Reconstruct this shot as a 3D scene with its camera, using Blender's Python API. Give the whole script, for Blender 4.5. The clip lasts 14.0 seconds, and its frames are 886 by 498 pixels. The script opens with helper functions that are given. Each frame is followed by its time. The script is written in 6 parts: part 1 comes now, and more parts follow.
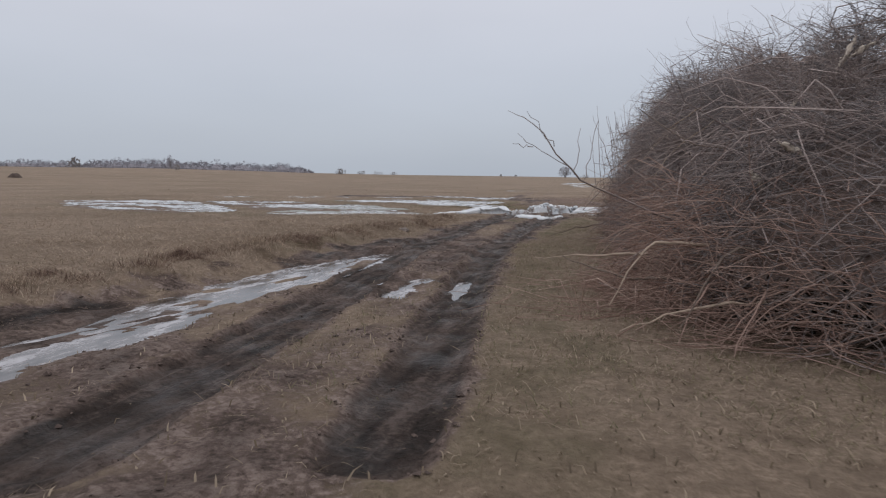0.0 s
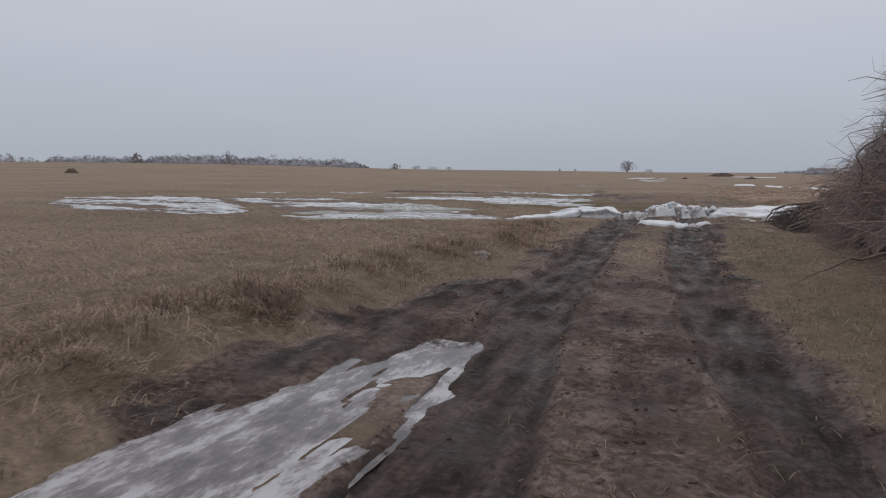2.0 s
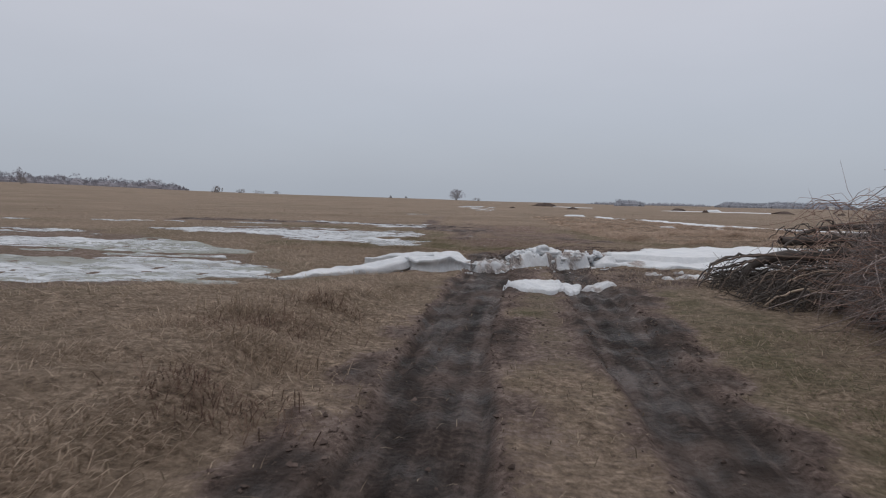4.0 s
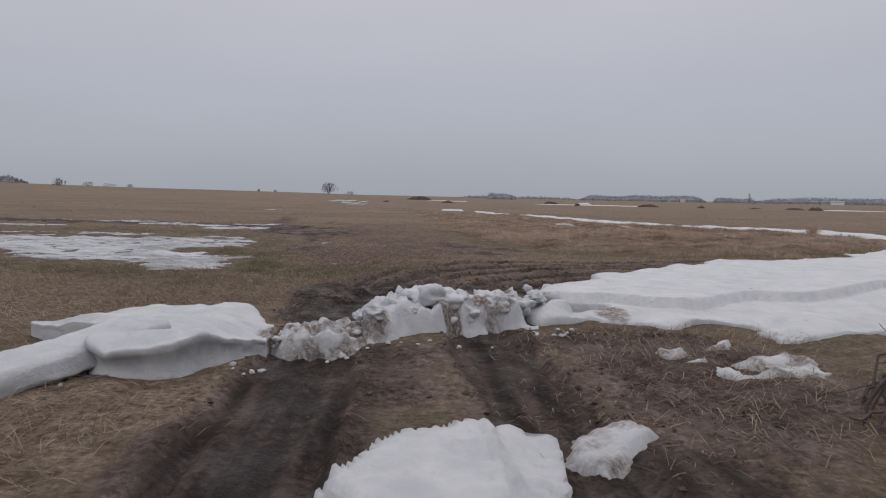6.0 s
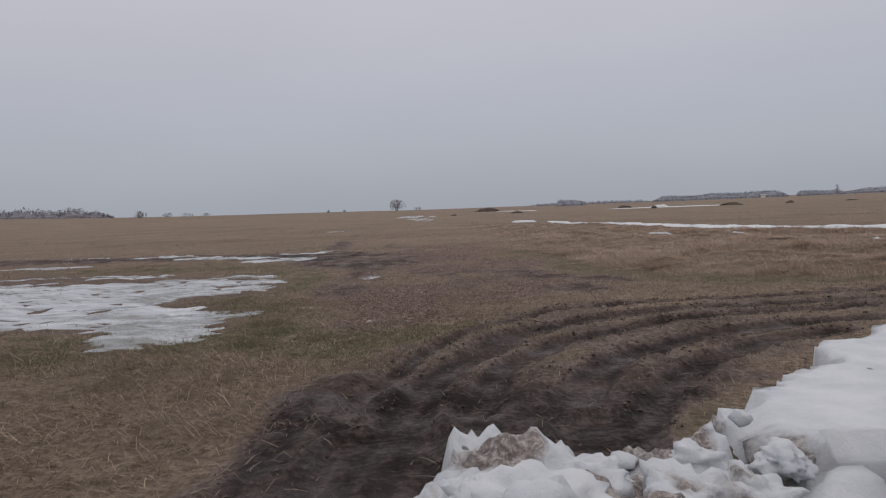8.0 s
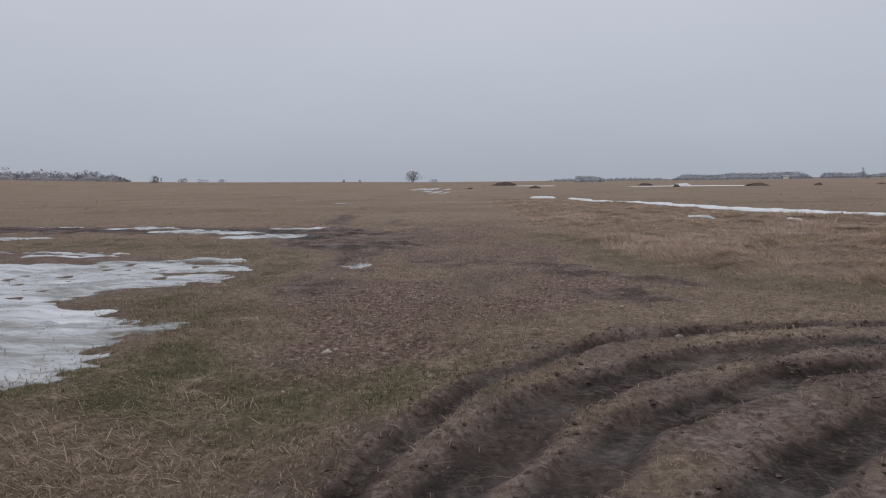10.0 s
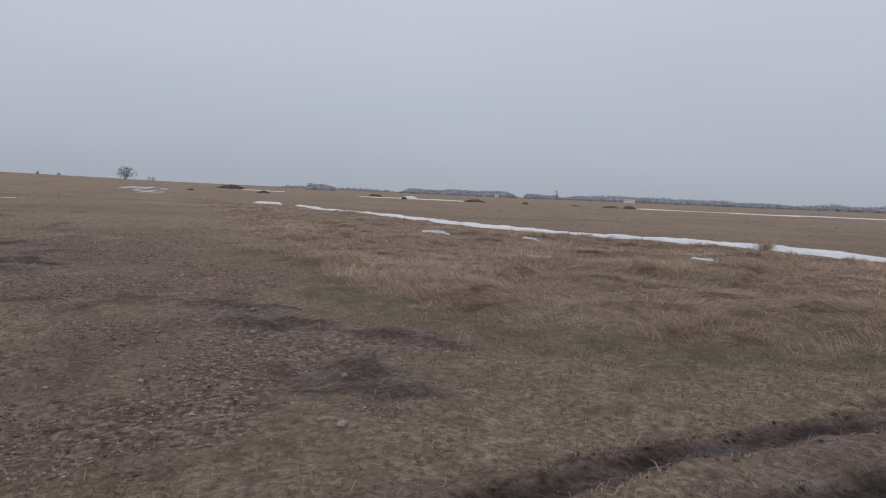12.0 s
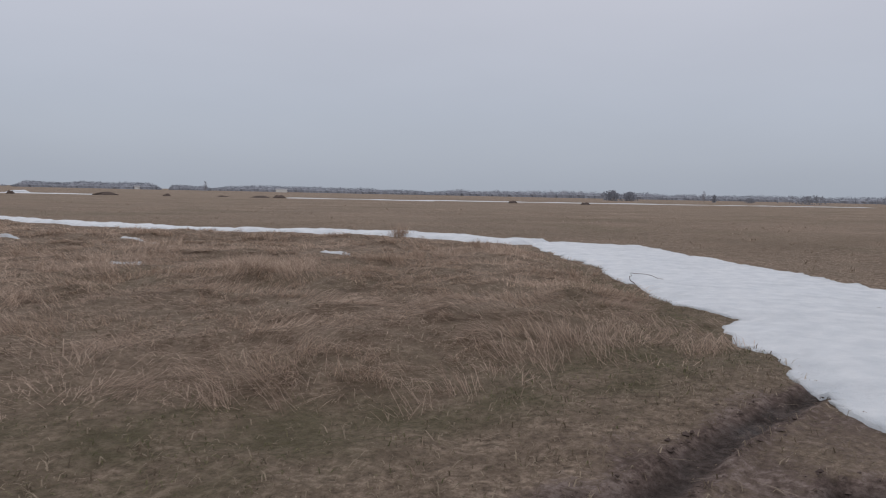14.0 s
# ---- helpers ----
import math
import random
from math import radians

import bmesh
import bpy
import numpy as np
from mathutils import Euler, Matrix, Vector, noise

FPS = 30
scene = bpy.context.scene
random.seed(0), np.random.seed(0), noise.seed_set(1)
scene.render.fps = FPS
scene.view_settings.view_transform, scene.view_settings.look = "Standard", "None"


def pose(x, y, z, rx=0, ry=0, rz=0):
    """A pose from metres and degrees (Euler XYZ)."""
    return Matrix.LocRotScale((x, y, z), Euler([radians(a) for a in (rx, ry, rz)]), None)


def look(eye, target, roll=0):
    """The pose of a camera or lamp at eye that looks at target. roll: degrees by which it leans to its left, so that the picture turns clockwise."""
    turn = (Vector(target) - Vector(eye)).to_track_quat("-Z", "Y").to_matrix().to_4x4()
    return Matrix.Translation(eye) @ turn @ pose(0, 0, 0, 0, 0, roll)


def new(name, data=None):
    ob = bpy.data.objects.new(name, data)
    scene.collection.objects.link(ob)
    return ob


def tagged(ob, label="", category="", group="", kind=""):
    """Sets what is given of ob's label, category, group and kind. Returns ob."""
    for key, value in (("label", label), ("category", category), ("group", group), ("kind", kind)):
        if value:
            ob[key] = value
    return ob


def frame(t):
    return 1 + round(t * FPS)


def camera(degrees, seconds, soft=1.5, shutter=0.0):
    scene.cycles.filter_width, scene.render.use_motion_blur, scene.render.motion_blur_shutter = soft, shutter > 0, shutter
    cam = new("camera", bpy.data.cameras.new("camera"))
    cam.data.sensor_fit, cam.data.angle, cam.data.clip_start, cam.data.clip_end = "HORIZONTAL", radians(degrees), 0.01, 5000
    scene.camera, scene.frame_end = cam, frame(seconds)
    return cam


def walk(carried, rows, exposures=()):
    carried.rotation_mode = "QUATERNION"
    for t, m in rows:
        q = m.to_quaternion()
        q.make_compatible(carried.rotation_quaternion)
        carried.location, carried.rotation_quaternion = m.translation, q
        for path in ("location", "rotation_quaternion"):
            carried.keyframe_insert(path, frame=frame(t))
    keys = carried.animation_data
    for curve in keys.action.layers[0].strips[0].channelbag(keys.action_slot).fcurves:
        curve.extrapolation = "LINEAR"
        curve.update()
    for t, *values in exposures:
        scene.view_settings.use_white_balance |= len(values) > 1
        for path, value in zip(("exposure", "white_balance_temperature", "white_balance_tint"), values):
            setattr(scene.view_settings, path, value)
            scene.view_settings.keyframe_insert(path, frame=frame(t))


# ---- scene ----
cam = camera(66.0, 14.0, soft=1.1, shutter=0.1)
PATH = [
    (0, (4.89, -15.824, 1.251), (4.317, -13.918, 1.048), 0.2),
    (0.5, (4.158, -14.15, 1.179), (3.462, -12.288, 0.958), 4.1),
    (1, (3.486, -12.558, 1.206), (2.636, -10.758, 1.014), 2.3),
    (1.5, (2.739, -10.799, 1.152), (1.868, -9.007, 0.98), 1.4),
    (2, (2.125, -9.13, 1.098), (1.402, -7.278, 0.881), 0.1),
    (2.5, (1.712, -7.461, 1.071), (1.239, -5.528, 0.87), 0.5),
    (2.7, (1.573, -6.867, 1.08), (1.205, -4.908, 0.916), -0.4),
    (4.8, (0.837, 0.442, 1.126), (0.675, 2.431, 0.992), 2.1),
    (5, (0.829, 1.108, 1.133), (0.722, 3.099, 0.982), 2.3),
    (5.5, (0.858, 2.723, 1.119), (0.93, 4.716, 0.974), 1.6),
    (6, (0.962, 4.098, 1.121), (1.073, 6.089, 0.974), 1.1),
    (6.5, (1.046, 5.275, 1.125), (1.132, 7.268, 0.973), -0.2),
    (7, (1.029, 6.282, 1.142), (1.021, 8.275, 0.984), -0.5),
    (7.5, (1.046, 7.069, 1.159), (0.976, 9.061, 0.992), -1.2),
    (8, (1.029, 7.826, 1.23), (0.934, 9.821, 1.12), -2.3),
    (8.2, (1.065, 8.018, 1.275), (0.956, 10.014, 1.23), -4.5),
    (10.3, (1.015, 11.043, 1.258), (0.888, 13.02, 0.986), 0.6),
    (10.5, (0.966, 11.345, 1.286), (0.892, 13.316, 0.955), 2.5),
    (11, (1.043, 12.196, 1.243), (1.128, 14.182, 1.025), 4.8),
    (11.5, (1.372, 13.22, 1.196), (1.626, 15.196, 1.019), 2.0),
    (12, (1.727, 14.092, 1.184), (2.355, 15.985, 1.029), 2.5),
    (12.5, (2.234, 14.726, 1.189), (3.116, 16.515, 1.041), 2.0),
    (13, (2.736, 15.266, 1.179), (3.839, 16.928, 1.037), 2.1),
    (13.5, (3.175, 15.551, 1.167), (4.449, 17.086, 1.021), 1.1),
    (14, (3.675, 15.848, 1.177), (5.127, 17.215, 1.024), 1.2),
]
walk(cam, [(t, look(eye, target, roll)) for t, eye, target, roll in PATH], [(0, 0.37, 6500, 10), (0.5, 0.4, 6500, 10), (1, 0.3, 6500, 10), (1.5, 0.2, 6500, 10), (2.5, 0.22, 6500, 10), (5, 0.12, 6500, 10), (6, 0.04, 6640, 12.5), (7.5, 0.0, 6650, 12.5), (8.2, 0.06, 6620, 12), (11, 0.2, 6400, 10.5), (14, 0.14, 6400, 11)])

# ---- world and light: an even overcast sky, with a faint broad sun behind the clouds ----
SUN_UP, SUN_ROUND = radians(48), radians(200)
world = bpy.data.worlds.new("overcast_sky")
scene.world = world
world.use_nodes = True
wn, wl = world.node_tree.nodes, world.node_tree.links
wn.clear()
w_out = wn.new("ShaderNodeOutputWorld")
w_bg = wn.new("ShaderNodeBackground")
w_sky = wn.new("ShaderNodeTexSky")
w_sky.sky_type = "NISHITA"
w_sky.sun_disc = False
w_sky.sun_elevation, w_sky.sun_rotation = SUN_UP, SUN_ROUND
w_sky.dust_density, w_sky.air_density = 4.0, 1.0
w_dim = wn.new("ShaderNodeVectorMath")
w_dim.operation = "SCALE"
w_dim.inputs["Scale"].default_value = 0.09
w_co = wn.new("ShaderNodeTexCoord")
w_sep = wn.new("ShaderNodeSeparateXYZ")
w_ramp = wn.new("ShaderNodeValToRGB")
w_ramp.color_ramp.elements[0].position, w_ramp.color_ramp.elements[0].color = 0.0, (0.366, 0.403, 0.462, 1)
w_ramp.color_ramp.elements[1].position, w_ramp.color_ramp.elements[1].color = 1.0, (0.91, 0.90, 0.95, 1)
w_mid = w_ramp.color_ramp.elements.new(0.12)
w_mid.color = (0.43, 0.46, 0.522, 1)
w_mid = w_ramp.color_ramp.elements.new(0.34)
w_mid.color = (0.572, 0.573, 0.625, 1)
w_noise = wn.new("ShaderNodeTexNoise")
w_noise.inputs["Scale"].default_value, w_noise.inputs["Detail"].default_value = 2.2, 5
w_map = wn.new("ShaderNodeMapping")
w_map.inputs["Scale"].default_value = (1, 1, 3.5)
w_cloud = wn.new("ShaderNodeMapRange")
w_cloud.inputs["To Min"].default_value, w_cloud.inputs["To Max"].default_value = 0.93, 1.07
w_mul = wn.new("ShaderNodeVectorMath")
w_mul.operation = "SCALE"
w_mix = wn.new("ShaderNodeMix")
w_mix.data_type = "RGBA"
w_mix.inputs["Factor"].default_value = 0.88
wl.new(w_co.outputs["Generated"], w_sep.inputs[0])
wl.new(w_sep.outputs["Z"], w_ramp.inputs[0])
wl.new(w_co.outputs["Generated"], w_map.inputs["Vector"])
wl.new(w_map.outputs[0], w_noise.inputs["Vector"])
wl.new(w_noise.outputs["Fac"], w_cloud.inputs["Value"])
wl.new(w_ramp.outputs["Color"], w_mul.inputs[0])
wl.new(w_cloud.outputs[0], w_mul.inputs["Scale"])
wl.new(w_sky.outputs[0], w_dim.inputs[0])
wl.new(w_dim.outputs[0], w_mix.inputs["A"])
wl.new(w_mul.outputs[0], w_mix.inputs["B"])
wl.new(w_mix.outputs["Result"], w_bg.inputs["Color"])
wl.new(w_bg.outputs[0], w_out.inputs["Surface"])
w_bg.inputs["Strength"].default_value = 1.0

sun = new("sun", bpy.data.lights.new("sun", "SUN"))
sun.data.energy, sun.data.angle, sun.data.color = 0.5, radians(40), (1.0, 0.97, 0.93)
sun.matrix_world = look((0, 0, 60), (0 + 20 * math.sin(SUN_ROUND), 20 * math.cos(SUN_ROUND), 60 - 20 * math.tan(SUN_UP)))


# ---- numeric helpers ----
def vnoise(x, y, seed=0):
    """Smooth value noise, 0 to 1."""
    x, y = np.asarray(x, float), np.asarray(y, float)
    xi, yi = np.floor(x).astype(np.int64), np.floor(y).astype(np.int64)
    fx, fy = x - xi, y - yi
    fx, fy = fx * fx * (3 - 2 * fx), fy * fy * (3 - 2 * fy)

    def h(a, b):
        n = (a * 374761393 + b * 668265263 + seed * 974634777) & 0xFFFFFFFF
        n = ((n ^ (n >> 13)) * 1274126177) & 0xFFFFFFFF
        return ((n ^ (n >> 16)) & 0xFFFF) / 65535.0

    a = h(xi, yi) * (1 - fx) + h(xi + 1, yi) * fx
    b = h(xi, yi + 1) * (1 - fx) + h(xi + 1, yi + 1) * fx
    return a * (1 - fy) + b * fy


def fbm(x, y, size, seed=0, octaves=4):
    """Layered noise about 0, about -1 to 1, with features of that size in metres."""
    total, gain, norm = 0.0, 1.0, 0.0
    for k in range(octaves):
        s = 2.0**k / size
        total = total + gain * (vnoise(np.asarray(x) * s + 17.3 * k, np.asarray(y) * s - 9.1 * k, seed + k) * 2 - 1)
        norm += gain
        gain *= 0.5
    return total / norm * 1.6


def smooth(a, b, v):
    k = np.clip((np.asarray(v, float) - a) / (b - a), 0, 1)
    return k * k * (3 - 2 * k)


def line_dist(x, y, pts):
    """Distance from points to a polyline."""
    d = np.full(np.shape(x), 1e9)
    for (ax, ay), (bx, by) in zip(pts[:-1], pts[1:]):
        ux, uy = bx - ax, by - ay
        k = np.clip(((x - ax) * ux + (y - ay) * uy) / (ux * ux + uy * uy), 0, 1)
        d = np.minimum(d, np.hypot(x - ax - k * ux, y - ay - k * uy))
    return d


def inside(x, y, poly):
    """Signed distance to a polygon's edge, positive inside."""
    x, y = np.asarray(x, float), np.asarray(y, float)
    d = line_dist(x, y, list(poly) + [poly[0]])
    odd = np.zeros(np.shape(x), bool)
    for (ax, ay), (bx, by) in zip(poly, list(poly[1:]) + [poly[0]]):
        if ay != by:
            odd ^= ((ay > y) != (by > y)) & (x < (bx - ax) * (y - ay) / (by - ay) + ax)
    return np.where(odd, d, -d)


def mesh_from(name, verts, faces, smooth_shade=True):
    """A mesh from arrays of vertices and of faces that all have the same number of corners."""
    verts, faces = np.asarray(verts, np.float32), np.asarray(faces, np.int32)
    me = bpy.data.meshes.new(name)
    n, k = faces.shape
    me.vertices.add(len(verts))
    me.vertices.foreach_set("co", verts.ravel())
    me.loops.add(n * k)
    me.loops.foreach_set("vertex_index", faces.ravel())
    me.polygons.add(n)
    me.polygons.foreach_set("loop_start", np.arange(0, n * k, k, dtype=np.int32))
    me.update(calc_edges=True)
    me.polygons.foreach_set("use_smooth", np.full(n, smooth_shade))
    return me


def put(name, me, material, parent=None, label="", category="", group="", kind=""):
    ob = new(name, me)
    me.materials.append(material)
    if parent is not None:
        ob.parent = parent
    return tagged(ob, label, category, group, kind)


def based(ob):
    """Moves an object's origin to the foot of its mesh."""
    n = len(ob.data.vertices)
    co = np.empty(n * 3, np.float32)
    ob.data.vertices.foreach_get("co", co)
    co = co.reshape(-1, 3)
    c = np.array([co[:, 0].mean(), co[:, 1].mean(), co[:, 2].min()], np.float32)
    ob.data.vertices.foreach_set("co", (co - c).ravel())
    ob.location = [float(v) for v in c]
    ob.data.update()
    return ob


def tubes(paths, radii, sides=3):
    """Vertices and quads of tapered tubes. paths: N x K x 3, radii: N x K."""
    paths, radii = np.asarray(paths, float), np.asarray(radii, float)
    n, k, _ = paths.shape
    t = np.gradient(paths, axis=1)
    t /= np.linalg.norm(t, axis=2, keepdims=True) + 1e-9
    ref = np.where(np.abs(t[:, :1, 2:3]) > 0.8, np.array([1.0, 0, 0]), np.array([0, 0, 1.0]))
    u = np.cross(t, np.broadcast_to(ref, t.shape))
    u /= np.linalg.norm(u, axis=2, keepdims=True) + 1e-9
    v = np.cross(t, u)
    a = np.arange(sides) * 2 * np.pi / sides
    ring = u[:, :, None] * np.cos(a)[:, None] + v[:, :, None] * np.sin(a)[:, None]
    verts = (paths[:, :, None] + ring * radii[:, :, None, None]).reshape(-1, 3)
    i, j, s = np.meshgrid(np.arange(n), np.arange(k - 1), np.arange(sides), indexing="ij")
    at = lambda jj, ss: (i * k + jj) * sides + ss % sides
    faces = np.stack([at(j, s), at(j, s + 1), at(j + 1, s + 1), at(j + 1, s)], -1).reshape(-1, 4)
    return verts, faces


# ---- the plan: tracks, mud, verges ----
RUT_LEFT = [(2.3, -13.5), (1.75, -10), (1.3, -7.5), (0.78, -3.6), (0.63, -1.2), (0.4, 2), (0.32, 5), (0.3, 7), (0.3, 9), (0.5, 11.4)]
RUT_RIGHT = [(3.7, -13), (3.25, -10.3), (2.78, -7.5), (2.25, -3.6), (1.9, 0), (1.8, 3), (1.8, 4.8), (1.72, 7), (1.62, 9.6), (1.72, 11.6)]
BENDS = [
    [(0.2, 12.2), (0.45, 13.6), (1.0, 15.0), (1.9, 16.05), (2.75, 16.5), (3.6, 16.85), (5.0, 17.05), (7.2, 17.1), (8.4, 17.0)],
    [(0.5, 11.4), (0.7, 13.0), (1.3, 14.4), (2.35, 15.5), (3.45, 16.05), (5.2, 16.35), (6.8, 16.4)],
    [(1.0, 12.0), (1.2, 13.1), (1.85, 14.15), (3.0, 15.15), (4.2, 15.6), (5.6, 15.8)],
    [(1.6, 12.1), (1.95, 13.0), (2.5, 13.7), (3.25, 14.35), (4.1, 14.7), (5.2, 14.95)],
    [(1.9, 11.6), (2.45, 12.7), (2.9, 13.3), (3.6, 13.95), (4.4, 14.3)],
]
MUD_NEAR = [(-0.3, -15), (-0.5, -12), (-0.55, -8), (-0.45, -5.4), (-0.28, -3.5), (-0.28, -1), (-0.25, 1.5), (-0.28, 4.7), (-0.1, 8.8), (2.0, 9.7), (2.3, 7.5), (2.45, 5.5), (2.4, 1.6), (2.6, -3), (3.2, -7), (3.7, -10.5), (4.1, -13), (3.6, -16)]
MUD_FAR = [(-0.45, 12.4), (0.0, 13.9), (0.9, 15.4), (2.0, 16.7), (3.3, 17.2), (8.5, 17.5), (8.0, 16.6), (4.5, 14.2), (2.3, 12), (1.2, 10.8), (0.0, 9.4), (-0.25, 11)]
GRAVEL = [(-0.9, 13.4), (0.0, 13.8), (1.0, 15.3), (2.2, 16.6), (4.8, 17.3), (4.0, 18.4), (3.5, 20.4), (2.9, 23), (2.0, 29.5), (0.8, 36), (-2.2, 36), (-2.0, 30), (-1.7, 22), (-1.1, 17)]
LANES_FAR = [[(-1.2, 18.5), (-1.3, 22.4), (-2.6, 27.5), (-4.4, 34), (-6.6, 55), (-9.5, 120), (-14, 200)], [(1.0, 18.5), (0.5, 23), (-0.6, 28), (-2.3, 34), (-4.6, 55), (-7.6, 120), (-12, 200)]]
PUDDLES = [
    [(-0.9, -14.5), (-0.5, -13.2), (-0.12, -12.2), (0.04, -11.6), (0.1, -10.9), (0.0, -10.2), (-0.1, -9.6), (-0.3, -8.8), (-0.3, -7.9), (-0.25, -7.0), (-0.22, -6.1), (0.0, -5.2), (0.4, -4.7), (0.68, -4.8), (0.78, -5.6), (0.8, -6.6), (0.83, -7.6), (0.85, -9.0), (0.92, -10.2), (0.94, -11.3), (0.84, -12.0), (0.8, -12.8), (0.4, -14.5)],
    [(2.2, -8.95), (1.83, -7.8), (1.95, -7.25), (2.2, -7.15), (2.42, -8.3)],
    [(2.8, -8.85), (2.54, -7.2), (2.74, -7.1), (2.96, -8.7)],
    [(-1.75, 21.7), (-1.35, 22.6), (-0.95, 22.2), (-0.85, 21.5), (-1.3, 21.2)],
]
STRAW_EDGE = [(1.2, 60), (2.6, 32), (3.0, 27), (3.6, 22.6), (4.5, 20.5), (5.6, 19.5), (7.2, 18.9), (8.2, 18.15), (9.0, 17.75), (10.8, 19.2), (12.6, 20.9), (14.6, 22.9), (16.8, 25.8), (15.6, 31), (12.3, 37.5), (9.6, 48), (5, 63)]
SNOW_BAND = [(2.25, 11.45), (2.8, 11.95), (3.75, 12.85), (4.75, 13.85), (6.1, 15.35), (8.0, 16.7), (8.84, 17.25), (9.55, 17.95), (10.15, 18.3), (10.65, 18.3), (11.1, 19.2), (12.7, 20.6), (14.5, 22.2), (15.5, 23.6), (17.2, 25.3), (18.4, 26.6), (19.7, 26.3), (19.9, 24.2), (17.9, 21.6), (16.1, 19.4), (14.8, 17.8), (12.2, 14.8), (9.0, 12.2), (6.2, 10.4), (4.6, 9.5), (4.0, 9.4), (4.05, 9.95), (3.9, 10.15), (3.4, 9.75), (3.1, 10.05), (2.6, 10.2), (2.15, 10.1), (2.1, 10.9)]
STRAW_SCRAPS = [(7.6, 33.9, 8.3, 33.0), (9.6, 31.1, 10.75, 29.4), (7.95, 27.1, 8.55, 26.4), (11.8, 26.8, 12.1, 26.2)]
ICE_A = [(-10.5, 23.8), (-7.4, 23.7), (-4.6, 22.2), (-2.9, 20.6), (-2.9, 19.6), (-3.5, 18.8), (-4.0, 18.0), (-2.4, 16.7), (-1.8, 16.4), (-2.15, 15.0), (-2.35, 14), (-2.9, 14.1), (-3.2, 15.2), (-4.4, 15.9), (-5.3, 16.1), (-7.6, 17.4), (-9.5, 18.2), (-12.5, 20.5)]
ICE_B = [(-2.45, 6.3), (-3.4, 6.3), (-4.2, 4.6), (-5.2, 3.9), (-7.3, 4.2), (-8.4, 7.2), (-13.8, 12.2), (-19, 17), (-17, 18.6), (-14.2, 18.4), (-9, 14.4), (-6.9, 12.5), (-5.0, 11.2), (-4.4, 9.1), (-3.3, 8.3)]
ICE_C = [(-20.5, 17.2), (-16.4, 13.4), (-13.2, 10.2), (-10.9, 8.0), (-10.6, 5.9), (-11.4, 5.0), (-15, 5.6), (-21, 9.5), (-26, 14), (-25, 18)]
FRONT = ([-12, -11, -10.4, -9.6, -8.5, -6, -3, -1, 2, 4, 6, 8, 9], [9.0, 7.5, 6.3, 5.4, 5.15, 4.95, 4.5, 4.27, 4.1, 4.1, 4.2, 4.45, 5.2])
CREST = ([-12, -11, -10, -9, -8, -6, -2, 1, 3, 5, 7, 8.5, 9], [0, 0.7, 1.7, 2.1, 2.3, 2.45, 2.76, 3.2, 2.5, 2.4, 0.55, 0.2, 0])


def pile_height(x, y):
    """Height of the heap of brushwood over the ground."""
    s = np.maximum(x - np.interp(y, *FRONT), 0)
    z = np.interp(y, *CREST) * (1 - np.exp(-s / np.interp(y, [-6, -2], [0.5, 0.66])) + 0.07 * np.minimum(s, 5)) * smooth(12.5, 9.5, x)
    z = z * (1 + 0.22 * fbm(x, y, 0.9, 135))
    return np.where(s > 0, z, 0.0)



def far_rise(x, y):
    """The plain lifts gently towards the left and far ahead."""
    d = np.hypot(x - 2, y - 8)
    turn = np.degrees(np.arctan2(-(x - 2), y - 8))
    top = np.interp(turn, [-180, -120, -30, -6, -1, 4, 8, 13, 20, 28, 40, 60, 100, 150, 180], [1.0, 1.0, 0.7, 0.9, 1.6, 2.6, 3.1, 3.5, 3.9, 4.6, 6.9, 7.2, 4, 1.0, 1.0])
    return top * smooth(70, 420, d) + 0.0035 * np.maximum(d - 420, 0)


